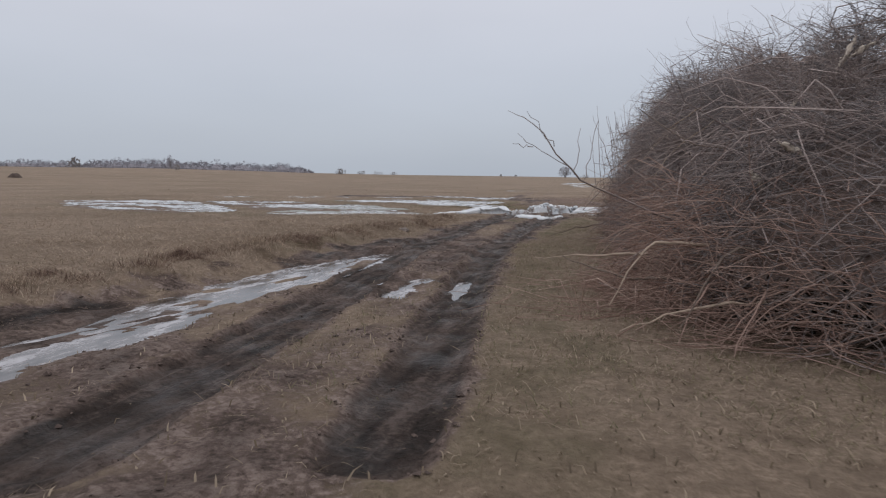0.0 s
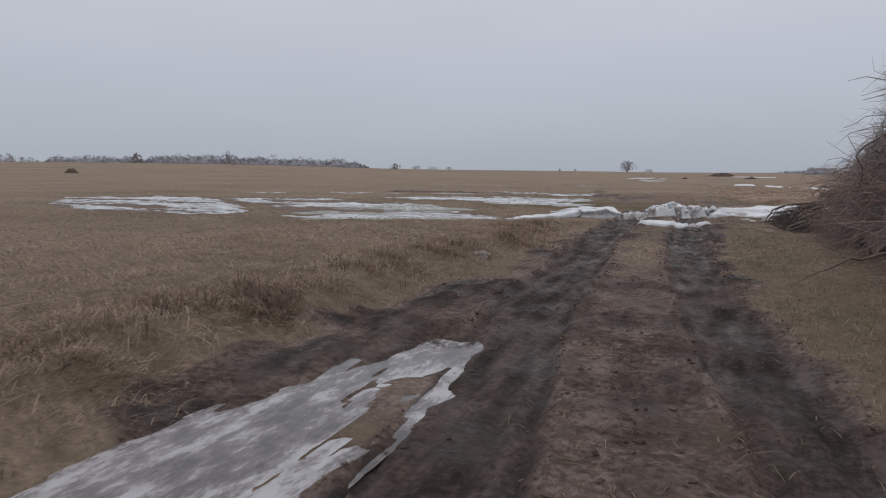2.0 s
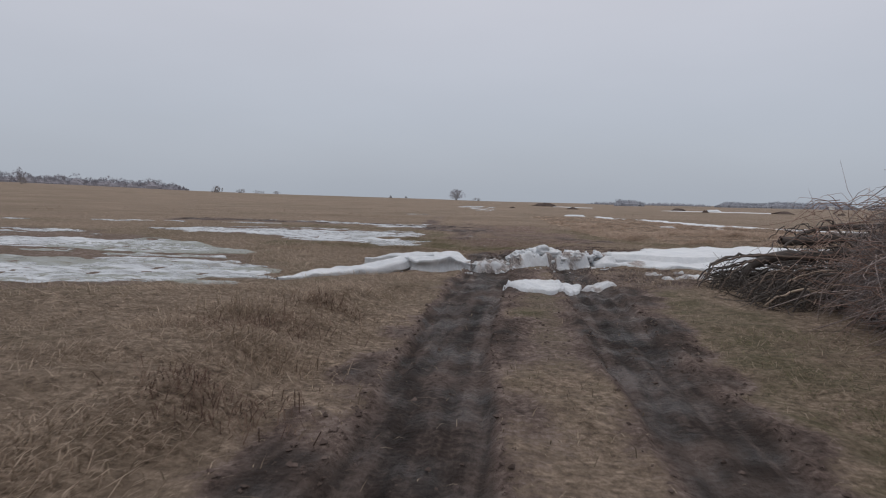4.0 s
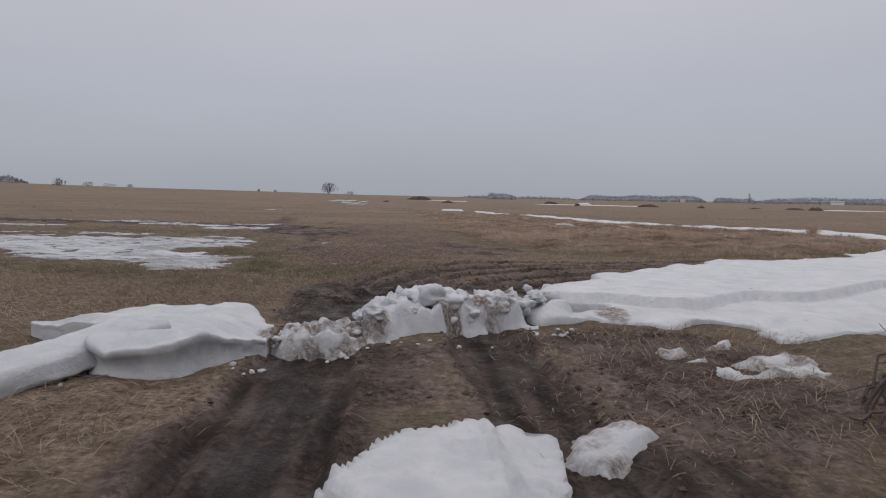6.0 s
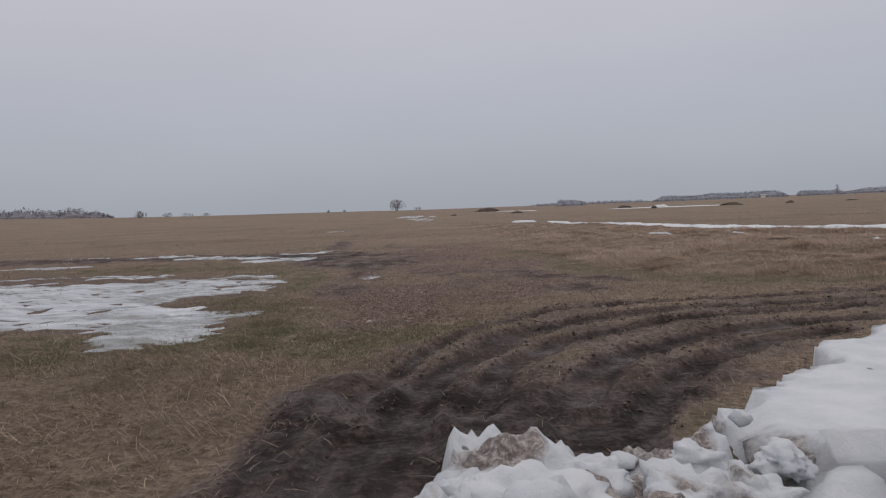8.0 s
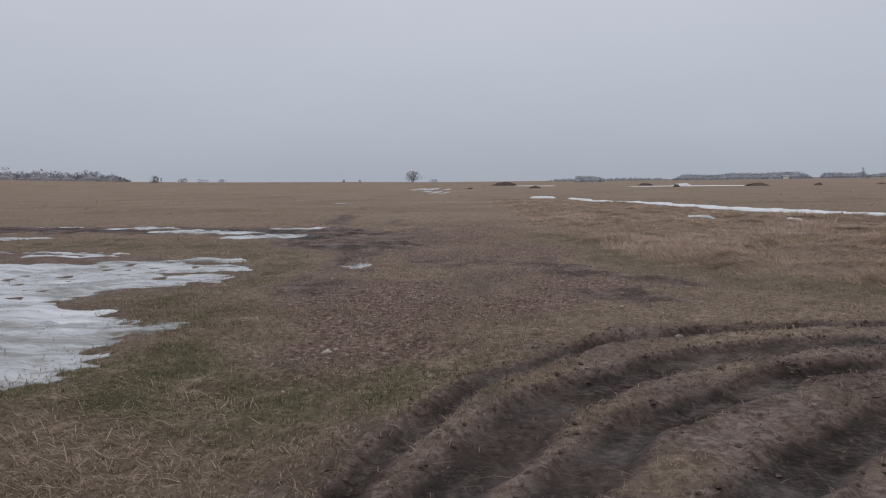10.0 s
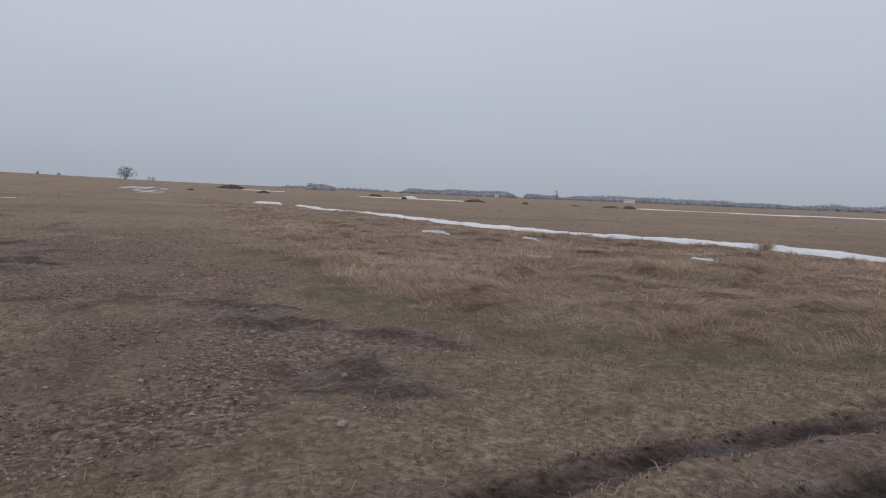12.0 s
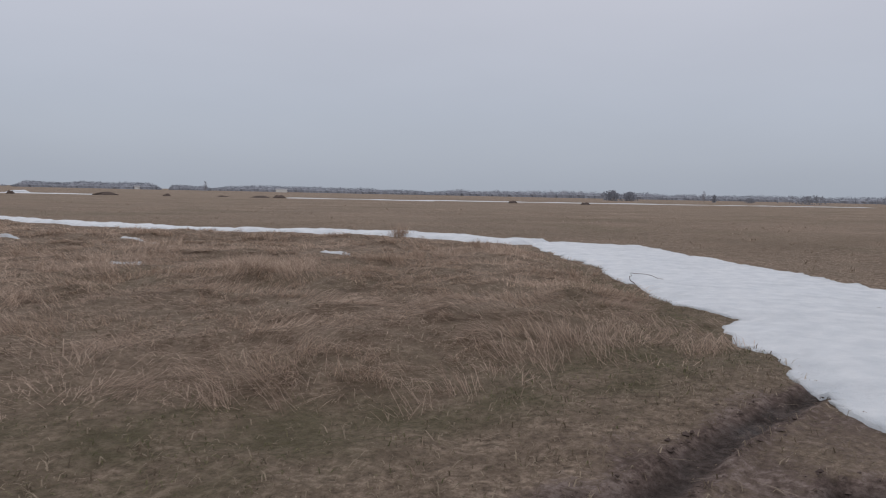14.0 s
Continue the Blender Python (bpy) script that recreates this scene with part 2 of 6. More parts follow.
def masks(x, y):
    """How muddy, gravelly and green the ground is."""
    n1, n2 = fbm(x, y, 1.6, 11), fbm(x, y, 0.45, 23)
    ruts, dark = np.zeros(np.shape(x)), np.zeros(np.shape(x))
    for k, r in enumerate([RUT_LEFT, RUT_RIGHT] + BENDS):
        w = (0.36, 0.30, 0.11, 0.2, 0.17, 0.19, 0.16)[k]
        one = smooth(w + 0.1, w - 0.08, line_dist(x, y, r) + (0.05 * fbm(x * 2, y * 0.35, 0.45, 27) if k < 2 else 0.05 * n2))
        ruts = np.maximum(ruts, one)
        dark = np.maximum(dark, (0.96 if k > 1 else 1.0) * one)
    near = smooth(-0.12, 0.22, inside(x, y, MUD_NEAR) + 0.16 * n1 + 0.1 * n2)
    far = smooth(-0.1, 0.25, inside(x, y, MUD_FAR) + 0.14 * n1 + 0.1 * n2)
    mud = np.maximum(dark * np.clip(0.9 + 0.25 * n2, 0.6, 1), np.maximum(near * np.clip(0.5 - 0.08 * smooth(-5, -8, y) + 0.12 * smooth(-6.5, -4.5, y) * smooth(-1, -3, y) + 0.15 * smooth(-7, -5, y) * smooth(3, 0, y) * smooth(0.9, 0.4, x) + 0.4 * n1 + 0.25 * n2, 0.15, 0.9), far * np.clip(0.3 + 0.2 * n1 + 0.2 * n2 + 0.5 * smooth(13.6, 12.0, y), 0.12, 0.95)))
    mud = np.maximum(mud, 0.9 * smooth(0.36, 0.08, line_dist(x, y, [(-0.45, -13), (-0.4, -8), (-0.2, -5), (-0.02, -3), (-0.05, 1.5)]) + 0.2 * n2) * smooth(-0.6, 0.0, n1) * smooth(2.5, 0.5, y))
    mud = np.maximum(mud, 0.62 * smooth(0.9, 0.2, line_dist(x, y, [(2.2, 9.6), (3.0, 9.2), (2.9, 8.0), (2.6, 6.6)]) + 0.5 * n1 + 0.2 * n2))
    crown = smooth(0.42, 0.1, line_dist(x, y, [(2.2, -7.5), (1.5, -3), (1.3, 0), (1.15, 4), (1.1, 7.5)]) + 0.08 * n2)
    mud = mud * (1 - 0.6 * crown * smooth(-3.5, 0, y))
    gravel = smooth(-0.25, 1.0, inside(x, y, GRAVEL) + 1.1 * n1 + 0.4 * n2) * np.clip(0.75 + 0.5 * fbm(x, y, 1.1, 13), 0.2, 1) * smooth(40, 24, y)
    mud = np.maximum(mud, 0.62 * smooth(0.3, 0.7, gravel) * smooth(0.05, 0.6, fbm(x, y * 0.7, 1.5, 15)) * smooth(26, 20, y))
    for lane in LANES_FAR:
        mud = np.maximum(mud, (0.45 if lane is LANES_FAR[1] else 0.72) * smooth(1.1, 0.15, line_dist(x, y, lane) + 0.4 * n1) * np.clip(0.55 + n1, 0, 1) * smooth(70, 36, y))
    mud = np.maximum(mud, 0.95 * smooth(2.6, 0.8, line_dist(x, y, [(-16, 31), (-9, 30), (-5, 29.5), (-3.2, 28.5), (-1.8, 25)]) + 0.6 * n1) * np.clip(0.72 + 0.5 * n1 + 0.4 * n2, 0.1, 1))
    green = crown * smooth(0, 4, y) * smooth(8.5, 7, y) * 0.9
    green = np.maximum(green, 0.8 * smooth(-0.2, 0.5, inside(x, y, [(-6, 13.2), (-2.4, 13.2), (-2.6, 14.6), (-3.4, 15.6), (-6, 16)]) + 0.3 * n1))
    green = np.maximum(green, 0.7 * smooth(1.6, 0.2, line_dist(x, y, [(-2.6, 17.5), (-2.2, 19.5), (-2.6, 22), (-4, 24.8), (-8, 25.5)]) + 0.9 * n1))
    verge = line_dist(x, y, [(2.7, 27), (3.2, 22.5), (4.1, 20.2), (5.2, 18.9), (7, 18.3), (9, 18.0)])
    green = np.maximum(green, 0.55 * smooth(0.9, 0.2, verge + 0.25 * n1))
    green = np.maximum(green, 0.6 * smooth(0.5, 0.1, line_dist(x, y, [(9, 17.9), (10.8, 19.3), (12.5, 21), (14.3, 22.7)]) + 0.3 * n1))
    green = np.maximum(green, 0.3 * smooth(0.25, 0.8, fbm(x, y, 5, 71)) * (1 - mud))
    green = np.maximum(green, 0.75 * smooth(1.1, 0.2, line_dist(x, y, [(-2.6, 14.6), (-1.5, 15.0), (-0.4, 14.7), (0.4, 15.2)]) + 0.5 * n1))
    for p in (ICE_A, ICE_B, ICE_C):
        damp = smooth(-1.8, 0.0, inside(x, y, p) + 0.5 * n1)
        green = np.maximum(green, 0.62 * damp * np.clip(0.6 + 0.6 * n1, 0, 1))
        mud = np.maximum(mud, 0.34 * smooth(-0.7, 0.0, inside(x, y, p) + 0.4 * n1))
    green = np.maximum(green, 0.6 * smooth(0.9, 0.2, line_dist(x, y, [(2.6, 0), (2.75, 3), (2.7, 6.5)]) + 0.3 * n1))
    green = np.maximum(green, 0.35 * smooth(0.7, 0.1, line_dist(x, y, [(4.0, -14), (4.2, -11), (3.6, -8), (3.3, -4), (3.0, -1)]) + 0.55 * n1))
    return mud, gravel * (1 - mud), green * (1 - mud), ruts


def ground_z(x, y):
    x, y = np.asarray(x, float), np.asarray(y, float)
    d = np.hypot(x - 2, y - 5)
    near = smooth(90, 40, d)
    mud, gravel, green, ruts = masks(x, y)
    grassy = 1 - np.maximum(mud, gravel * 0.8)
    z = 0.05 * fbm(x, y, 4.5, 3) + near * grassy * 0.035 * fbm(x, y, 0.7, 5) + near * (0.012 - 0.007 * ruts) * fbm(x, y, 0.22, 7)
    z = z - 0.055 * ruts + (0.1 + 0.02 * smooth(11, 12.5, y)) * ruts * (1 - ruts) * near + near * (0.03 - 0.024 * ruts) * smooth(0.05, 0.5, mud) * fbm(x * (1 + ruts), y * (1 - 0.6 * ruts), 0.33, 9, 3)
    z = z + 0.14 * smooth(0.15, -0.45, x + 0.55 + 0.25 * fbm(x, y, 1.2, 31)) * smooth(-16, -12, y) * smooth(5.8, 3.5, y) * smooth(-9, -3, x)
    z = z + near * 0.07 * smooth(-0.2, -0.7, x) * smooth(-3.5, -1.2, x) * smooth(-14, -11, y) * smooth(7, 5, y) * np.abs(fbm(x, y, 0.75, 37, 3))
    side = np.minimum.reduce([line_dist(x, y, r) for r in (RUT_LEFT, RUT_RIGHT)])
    z = z + near * 0.013 * ruts * smooth(12, 10, y) * np.sin(side * 38 + 2.2 * fbm(x, y, 1.1, 19)) + near * 0.02 * smooth(0.3, 0.8, mud) * np.abs(fbm(x * 2.2, y * 0.4, 0.5, 17, 3)) * (1 - 0.6 * ruts)
    z = z + near * 0.018 * smooth(0.25, 0.7, gravel) * fbm(x, y * 1.6, 0.28, 29, 3)
    z = z + 0.018 * smooth(0.34, 0.15, np.abs(x - 0.58 + 0.1 * (y - 15.7))) * smooth(14.9, 15.2, y) * smooth(16.7, 16.2, y) * np.sin(y * 31 + 4 * x + 1.5 * fbm(x, y, 0.5, 33))
    straw = smooth(0, 0.9, inside(x, y, STRAW_EDGE))
    z = z + near * straw * (0.05 + 0.04 * fbm(x, y, 1.6, 41) + 0.09 * np.maximum(fbm(x, y * 1.4, 0.8, 43, 3), -0.15))
    for k, p in enumerate(PUDDLES):
        far = 0.75 * smooth(-8.6, -6.2, y) if k == 0 else 0.0
        bars = smooth(0.15 - 0.28 * far, 0.5 - 0.12 * far, fbm(x * 2.6, y * 0.55, 0.55, 53) + 0.3 * fbm(x * 2.2, y, 0.25, 57, 3))
        bed = smooth(-0.16, 0.14, inside(x, y, p) + 0.15 * fbm(x, y, 0.7, 51))
        if k == 0:
            z = z + bed * (0.06 * bars + 0.2 * np.clip(z, -0.1, 0.1) - 0.112 - z)
        else:
            z = z - 0.09 * bed * (1 - 0.6 * bars)
    return z + far_rise(x, y)


# ---- materials ----
def shader(name, rough=0.9, spec=0.25):
    m = bpy.data.materials.new(name)
    m.use_nodes = True
    nt = m.node_tree
    b = nt.nodes["Principled BSDF"]
    b.inputs["Roughness"].default_value, b.inputs["Specular IOR Level"].default_value = rough, spec
    return m, nt, b


def tex(nt, size, detail=5, rough=0.6, stretch=None, source="Position"):
    """Noise of a given feature size in metres."""
    t = nt.nodes.new("ShaderNodeTexNoise")
    t.inputs["Scale"].default_value, t.inputs["Detail"].default_value, t.inputs["Roughness"].default_value = 1 / size, detail, rough
    g = nt.nodes.new("ShaderNodeNewGeometry")
    out = g.outputs["Position"]
    if stretch:
        mp = nt.nodes.new("ShaderNodeMapping")
        mp.inputs["Scale"].default_value = stretch
        nt.links.new(out, mp.inputs["Vector"])
        out = mp.outputs[0]
    nt.links.new(out, t.inputs["Vector"])
    return t.outputs["Fac"]


def ramp(nt, value, stops):
    r = nt.nodes.new("ShaderNodeValToRGB")
    e = r.color_ramp.elements
    while len(e) < len(stops):
        e.new(0.5)
    for k, (p, c) in enumerate(stops):
        e[k].position, e[k].color = p, (*c, 1) if len(c) == 3 else c
    nt.links.new(value, r.inputs[0])
    return r.outputs["Color"]


def blend(nt, fac, a, b, mode="MIX"):
    m = nt.nodes.new("ShaderNodeMix")
    m.data_type, m.blend_type = "RGBA", mode
    for key, v in (("Factor", fac), ("A", a), ("B", b)):
        if isinstance(v, (float, int)):
            m.inputs[key].default_value = v
        elif isinstance(v, tuple):
            m.inputs[key].default_value = (*v, 1)
        else:
            nt.links.new(v, m.inputs[key])
    return m.outputs["Result"]


def maths(nt, op, a, b=0.0):
    m = nt.nodes.new("ShaderNodeMath")
    m.operation = op
    for k, v in enumerate((a, b)):
        if isinstance(v, (float, int)):
            m.inputs[k].default_value = v
        else:
            nt.links.new(v, m.inputs[k])
    return m.outputs[0]


def span(nt, v, a, b, c=0.0, d=1.0):
    m = nt.nodes.new("ShaderNodeMapRange")
    for k, q in (("From Min", a), ("From Max", b), ("To Min", c), ("To Max", d)):
        m.inputs[k].default_value = q
    nt.links.new(v, m.inputs["Value"])
    return m.outputs[0]


def bump(nt, b, height, strength=0.5, distance=0.03):
    n = nt.nodes.new("ShaderNodeBump")
    n.inputs["Strength"].default_value, n.inputs["Distance"].default_value = strength, distance
    nt.links.new(height, n.inputs["Height"])
    nt.links.new(n.outputs[0], b.inputs["Normal"])


def attr(nt, name):
    a = nt.nodes.new("ShaderNodeAttribute")
    a.attribute_name = name
    return a.outputs["Fac"]


def island(nt):
    return nt.nodes.new("ShaderNodeNewGeometry").outputs["Random Per Island"]


def make_ground():
    m, nt, b = shader("field_soil", 0.95, 0.15)
    fine, mid, wide = tex(nt, 0.05, 6, 0.7), tex(nt, 0.5, 5), tex(nt, 7.0, 4)
    huge = tex(nt, 40.0, 4, 0.6, (0.5, 1.4, 1))
    streak = tex(nt, 0.055, 4, 0.75)
    straw = ramp(nt, streak, [(0.33, (0.072, 0.052, 0.037)), (0.5, (0.25, 0.191, 0.142)), (0.67, (0.52, 0.41, 0.315))])
    straw = blend(nt, span(nt, wide, 0.35, 0.65), straw, blend(nt, 0.5, straw, (0.125, 0.1, 0.073)))
    straw = blend(nt, span(nt, huge, 0.42, 0.62, 0, 0.55), straw, (0.24, 0.184, 0.137))
    clump = tex(nt, 0.22, 4, 0.6)
    straw = blend(nt, span(nt, clump, 0.5, 0.64, 0, 0.42), straw, (0.085, 0.06, 0.042))
    band = tex(nt, 11.0, 5, 0.62, (0.6, 1.6, 1))
    straw = blend(nt, span(nt, band, 0.5, 0.7, 0, 0.4), straw, (0.135, 0.097, 0.064))
    leaf = ramp(nt, fine, [(0.3, (0.035, 0.04, 0.016)), (0.7, (0.095, 0.095, 0.042))])
    colour = blend(nt, maths(nt, "MULTIPLY", attr(nt, "green"), span(nt, mid, 0.35, 0.6)), straw, leaf)
    stones = nt.nodes.new("ShaderNodeTexVoronoi")
    stones.inputs["Scale"].default_value = 38
    g = nt.nodes.new("ShaderNodeNewGeometry")
    nt.links.new(g.outputs["Position"], stones.inputs["Vector"])
    grit = ramp(nt, fine, [(0.34, (0.045, 0.031, 0.025)), (0.5, (0.165, 0.111, 0.09)), (0.66, (0.41, 0.31, 0.268))])
    grit = blend(nt, span(nt, stones.outputs["Distance"], 0.28, 0.1, 0, 0.28), grit, (0.26, 0.215, 0.195))
    gravelly = span(nt, maths(nt, "ADD", attr(nt, "gravel"), maths(nt, "MULTIPLY", maths(nt, "SUBTRACT", mid, 0.5), 1.3)), 0.25, 0.75)
    colour = blend(nt, maths(nt, "MULTIPLY", gravelly, 0.92), colour, grit)
    clod = maths(nt, "ADD", maths(nt, "MULTIPLY", fine, 0.6), maths(nt, "MULTIPLY", mid, 0.4))
    dry = ramp(nt, clod, [(0.40, (0.05, 0.037, 0.031)), (0.5, (0.14, 0.103, 0.088)), (0.62, (0.3, 0.24, 0.208))])
    furrow = tex(nt, 0.3, 6, 0.65, (1.6, 0.22, 1))
    rolled = blend(nt, attr(nt, "straight"), clod, maths(nt, "ADD", maths(nt, "MULTIPLY", fine, 0.4), maths(nt, "MULTIPLY", furrow, 0.6)))
    tread = maths(nt, "SINE", maths(nt, "ADD", maths(nt, "MULTIPLY", attr(nt, "lane"), 26.0), maths(nt, "MULTIPLY", mid, 4.0)))
    clod_tread = maths(nt, "ADD", rolled, maths(nt, "MULTIPLY", tread, 0.035))
    earth = ramp(nt, clod_tread, [(0.40, (0.015, 0.011, 0.009)), (0.5, (0.046, 0.034, 0.029)), (0.61, (0.12, 0.092, 0.08))])
    edge = maths(nt, "ADD", attr(nt, "mud"), maths(nt, "MULTIPLY", maths(nt, "SUBTRACT", clod, 0.5), 1.1))
    muddy = span(nt, edge, 0.5, 0.85)
    colour = blend(nt, span(nt, edge, 0.16, 0.42), colour, dry)
    colour = blend(nt, muddy, colour, earth)
    nt.links.new(colour, b.inputs["Base Color"])
    wet = maths(nt, "MULTIPLY", muddy, span(nt, mid, 0.4, 0.62))
    nt.links.new(span(nt, wet, 0, 1, 0.95, 0.5), b.inputs["Roughness"])
    nt.links.new(span(nt, wet, 0, 1, 0.15, 0.25), b.inputs["Specular IOR Level"])
    bump(nt, b, maths(nt, "ADD", maths(nt, "ADD", fine, maths(nt, "MULTIPLY", streak, 0.8)), maths(nt, "MULTIPLY", maths(nt, "MULTIPLY", tread, muddy), 0.25)), 1.0, 0.05)
    return m


def make_blades(name, dark, midtone, light):
    m, nt, b = shader(name, 0.75, 0.2)
    c = ramp(nt, island(nt), [(0.0, dark), (0.4, midtone), (0.85, light), (1.0, tuple(min(1, v * 1.3) for v in light))])
    wide = tex(nt, 2.5, 3)
    c = blend(nt, span(nt, wide, 0.35, 0.65, 0, 0.35), c, tuple(v * 0.7 for v in midtone))
    nt.links.new(c, b.inputs["Base Color"])
    thin = nt.nodes.new("ShaderNodeBsdfTranslucent")
    nt.links.new(c, thin.inputs["Color"])
    mix = nt.nodes.new("ShaderNodeMixShader")
    mix.inputs[0].default_value = 0.4
    nt.links.new(b.outputs[0], mix.inputs[1])
    nt.links.new(thin.outputs[0], mix.inputs[2])
    nt.links.new(mix.outputs[0], nt.nodes["Material Output"].inputs["Surface"])
    return m


def make_snow():
    m, nt, b = shader("old_snow", 0.55, 0.35)
    fine, mid, wide = tex(nt, 0.035, 6, 0.7), tex(nt, 0.25, 5), tex(nt, 1.8, 4, 0.6, (1, 1.7, 1))
    c = ramp(nt, mid, [(0.35, (0.50, 0.528, 0.552)), (0.65, (0.61, 0.63, 0.645))])
    c = blend(nt, span(nt, wide, 0.52, 0.75, 0, 0.35), c, (0.50, 0.545, 0.58))
    grime = maths(nt, "ADD", attr(nt, "dirt"), maths(nt, "MULTIPLY", maths(nt, "SUBTRACT", mid, 0.5), 1.6))
    c = blend(nt, span(nt, grime, 0.32, 0.62, 0, 0.92), c, ramp(nt, fine, [(0.4, (0.06, 0.044, 0.036)), (0.5, (0.17, 0.132, 0.11)), (0.6, (0.38, 0.34, 0.31))]))
    crumbs = nt.nodes.new("ShaderNodeTexVoronoi")
    crumbs.inputs["Scale"].default_value = 1.7
    place = nt.nodes.new("ShaderNodeNewGeometry")
    nt.links.new(place.outputs["Position"], crumbs.inputs["Vector"])
    c = blend(nt, span(nt, maths(nt, "ADD", crumbs.outputs["Distance"], maths(nt, "MULTIPLY", fine, 0.05)), 0.07, 0.055, 0, 0.8), c, (0.06, 0.05, 0.042))
    veil = tex(nt, 0.9, 6, 0.72, (1.2, 0.7, 1))
    c = blend(nt, span(nt, veil, 0.5, 0.7, 0, 0.55), c, (0.40, 0.43, 0.455))
    specks = span(nt, fine, 0.68, 0.74, 0, 0.6)
    c = blend(nt, maths(nt, "MULTIPLY", specks, span(nt, wide, 0.45, 0.6)), c, (0.16, 0.14, 0.12))
    nt.links.new(c, b.inputs["Base Color"])
    b.inputs["Subsurface Weight"].default_value = 0.15
    b.inputs["Subsurface Radius"].default_value = (0.03, 0.035, 0.04)
    bump(nt, b, maths(nt, "ADD", maths(nt, "MULTIPLY", fine, 0.9), maths(nt, "MULTIPLY", mid, 0.25)), 0.55, 0.035)
    return m


def make_ice():
    m, nt, b = shader("melting_ice", 0.25, 0.5)
    mid, wide, fine = tex(nt, 0.6, 6, 0.7, (0.5, 1.9, 1)), tex(nt, 3.0, 4, 0.6, (0.6, 1.6, 1)), tex(nt, 0.06, 5)
    v = maths(nt, "ADD", maths(nt, "MULTIPLY", mid, 0.65), maths(nt, "MULTIPLY", wide, 0.35))
    c = ramp(nt, v, [(0.40, (0.09, 0.084, 0.062)), (0.45, (0.2, 0.205, 0.19)), (0.5, (0.34, 0.362, 0.375)), (0.57, (0.48, 0.505, 0.525)), (0.67, (0.62, 0.645, 0.66))])
    cracks = tex(nt, 0.34, 7, 0.72, (0.28, 1.7, 1))
    c = blend(nt, span(nt, cracks, 0.58, 0.66, 0, 0.85), c, (0.07, 0.062, 0.042))
    c = blend(nt, span(nt, cracks, 0.40, 0.33, 0, 0.7), c, (0.66, 0.68, 0.69))
    nt.links.new(c, b.inputs["Base Color"])
    nt.links.new(span(nt, v, 0.4, 0.6, 0.12, 0.5), b.inputs["Roughness"])
    bump(nt, b, maths(nt, "ADD", mid, maths(nt, "MULTIPLY", fine, 0.2)), 0.15, 0.03)
    return m


def make_water():
    m, nt, b = shader("muddy_ice_water", 0.08, 0.5)
    mid, fine = tex(nt, 0.4, 6, 0.75, (1.5, 0.6, 1)), tex(nt, 0.05, 4)
    c = ramp(nt, mid, [(0.40, (0.035, 0.03, 0.026)), (0.49, (0.11, 0.099, 0.095)), (0.6, (0.36, 0.355, 0.37))])
    nt.links.new(c, b.inputs["Base Color"])
    nt.links.new(span(nt, mid, 0.43, 0.6, 0.05, 0.4), b.inputs["Roughness"])
    bump(nt, b, maths(nt, "ADD", mid, maths(nt, "MULTIPLY", fine, 0.3)), 0.12, 0.02)
    return m


def make_bark(name, dark, light):
    m, nt, b = shader(name, 0.9, 0.15)
    c = ramp(nt, island(nt), [(0.0, dark), (0.7, tuple((p + q) / 2 for p, q in zip(dark, light))), (1.0, light)])
    fine = tex(nt, 0.03, 5, 0.7)
    c = blend(nt, span(nt, fine, 0.35, 0.7, 0, 0.5), c, tuple(v * 0.5 for v in dark))
    nt.links.new(c, b.inputs["Base Color"])
    bump(nt, b, fine, 0.6, 0.01)
    return m


def make_plain(name, a, c2, size, rough=0.95):
    m, nt, b = shader(name, rough, 0.1)
    nt.links.new(ramp(nt, tex(nt, size, 5, 0.65), [(0.3, a), (0.7, c2)]), b.inputs["Base Color"])
    return m


def make_melt():
    m, nt, b = shader("slushy_meltwater", 0.15, 0.5)
    mid, wide = tex(nt, 0.3, 6, 0.7, (1, 1.5, 1)), tex(nt, 1.6, 4)
    v = maths(nt, "ADD", maths(nt, "MULTIPLY", mid, 0.6), maths(nt, "MULTIPLY", wide, 0.4))
    c = ramp(nt, v, [(0.4, (0.075, 0.075, 0.045)), (0.48, (0.17, 0.175, 0.14)), (0.56, (0.26, 0.275, 0.265)), (0.66, (0.42, 0.445, 0.45))])
    nt.links.new(c, b.inputs["Base Color"])
    nt.links.new(span(nt, v, 0.42, 0.58, 0.25, 0.7), b.inputs["Roughness"])
    b.inputs["Specular IOR Level"].default_value = 0.3
    bump(nt, b, mid, 0.5, 0.03)
    return m


GROUND, SNOW, ICE, WATER, MELTING = make_ground(), make_snow(), make_ice(), make_water(), make_melt()
STRAW = make_blades("dry_straw", (0.19, 0.138, 0.104), (0.41, 0.306, 0.234), (0.61, 0.482, 0.378))
HAY = make_blades("matted_hay", (0.11, 0.08, 0.057), (0.28, 0.212, 0.156), (0.47, 0.38, 0.295))
BROWN = make_blades("brown_weeds", (0.055, 0.035, 0.028), (0.15, 0.099, 0.077), (0.28, 0.2, 0.155))
SHORT = make_blades("short_dead_grass", (0.105, 0.082, 0.057), (0.235, 0.184, 0.132), (0.39, 0.32, 0.24))
LEAF = make_blades("winter_grass", (0.05, 0.055, 0.022), (0.12, 0.12, 0.055), (0.22, 0.205, 0.11))
TWIG = make_bark("twig_bark", (0.2, 0.16, 0.148), (0.55, 0.465, 0.43))
REDTWIG = make_bark("red_brown_bark", (0.25, 0.16, 0.13), (0.55, 0.41, 0.34))
GREYTWIG = make_bark("grey_twig_bark", (0.15, 0.135, 0.132), (0.4, 0.365, 0.36))
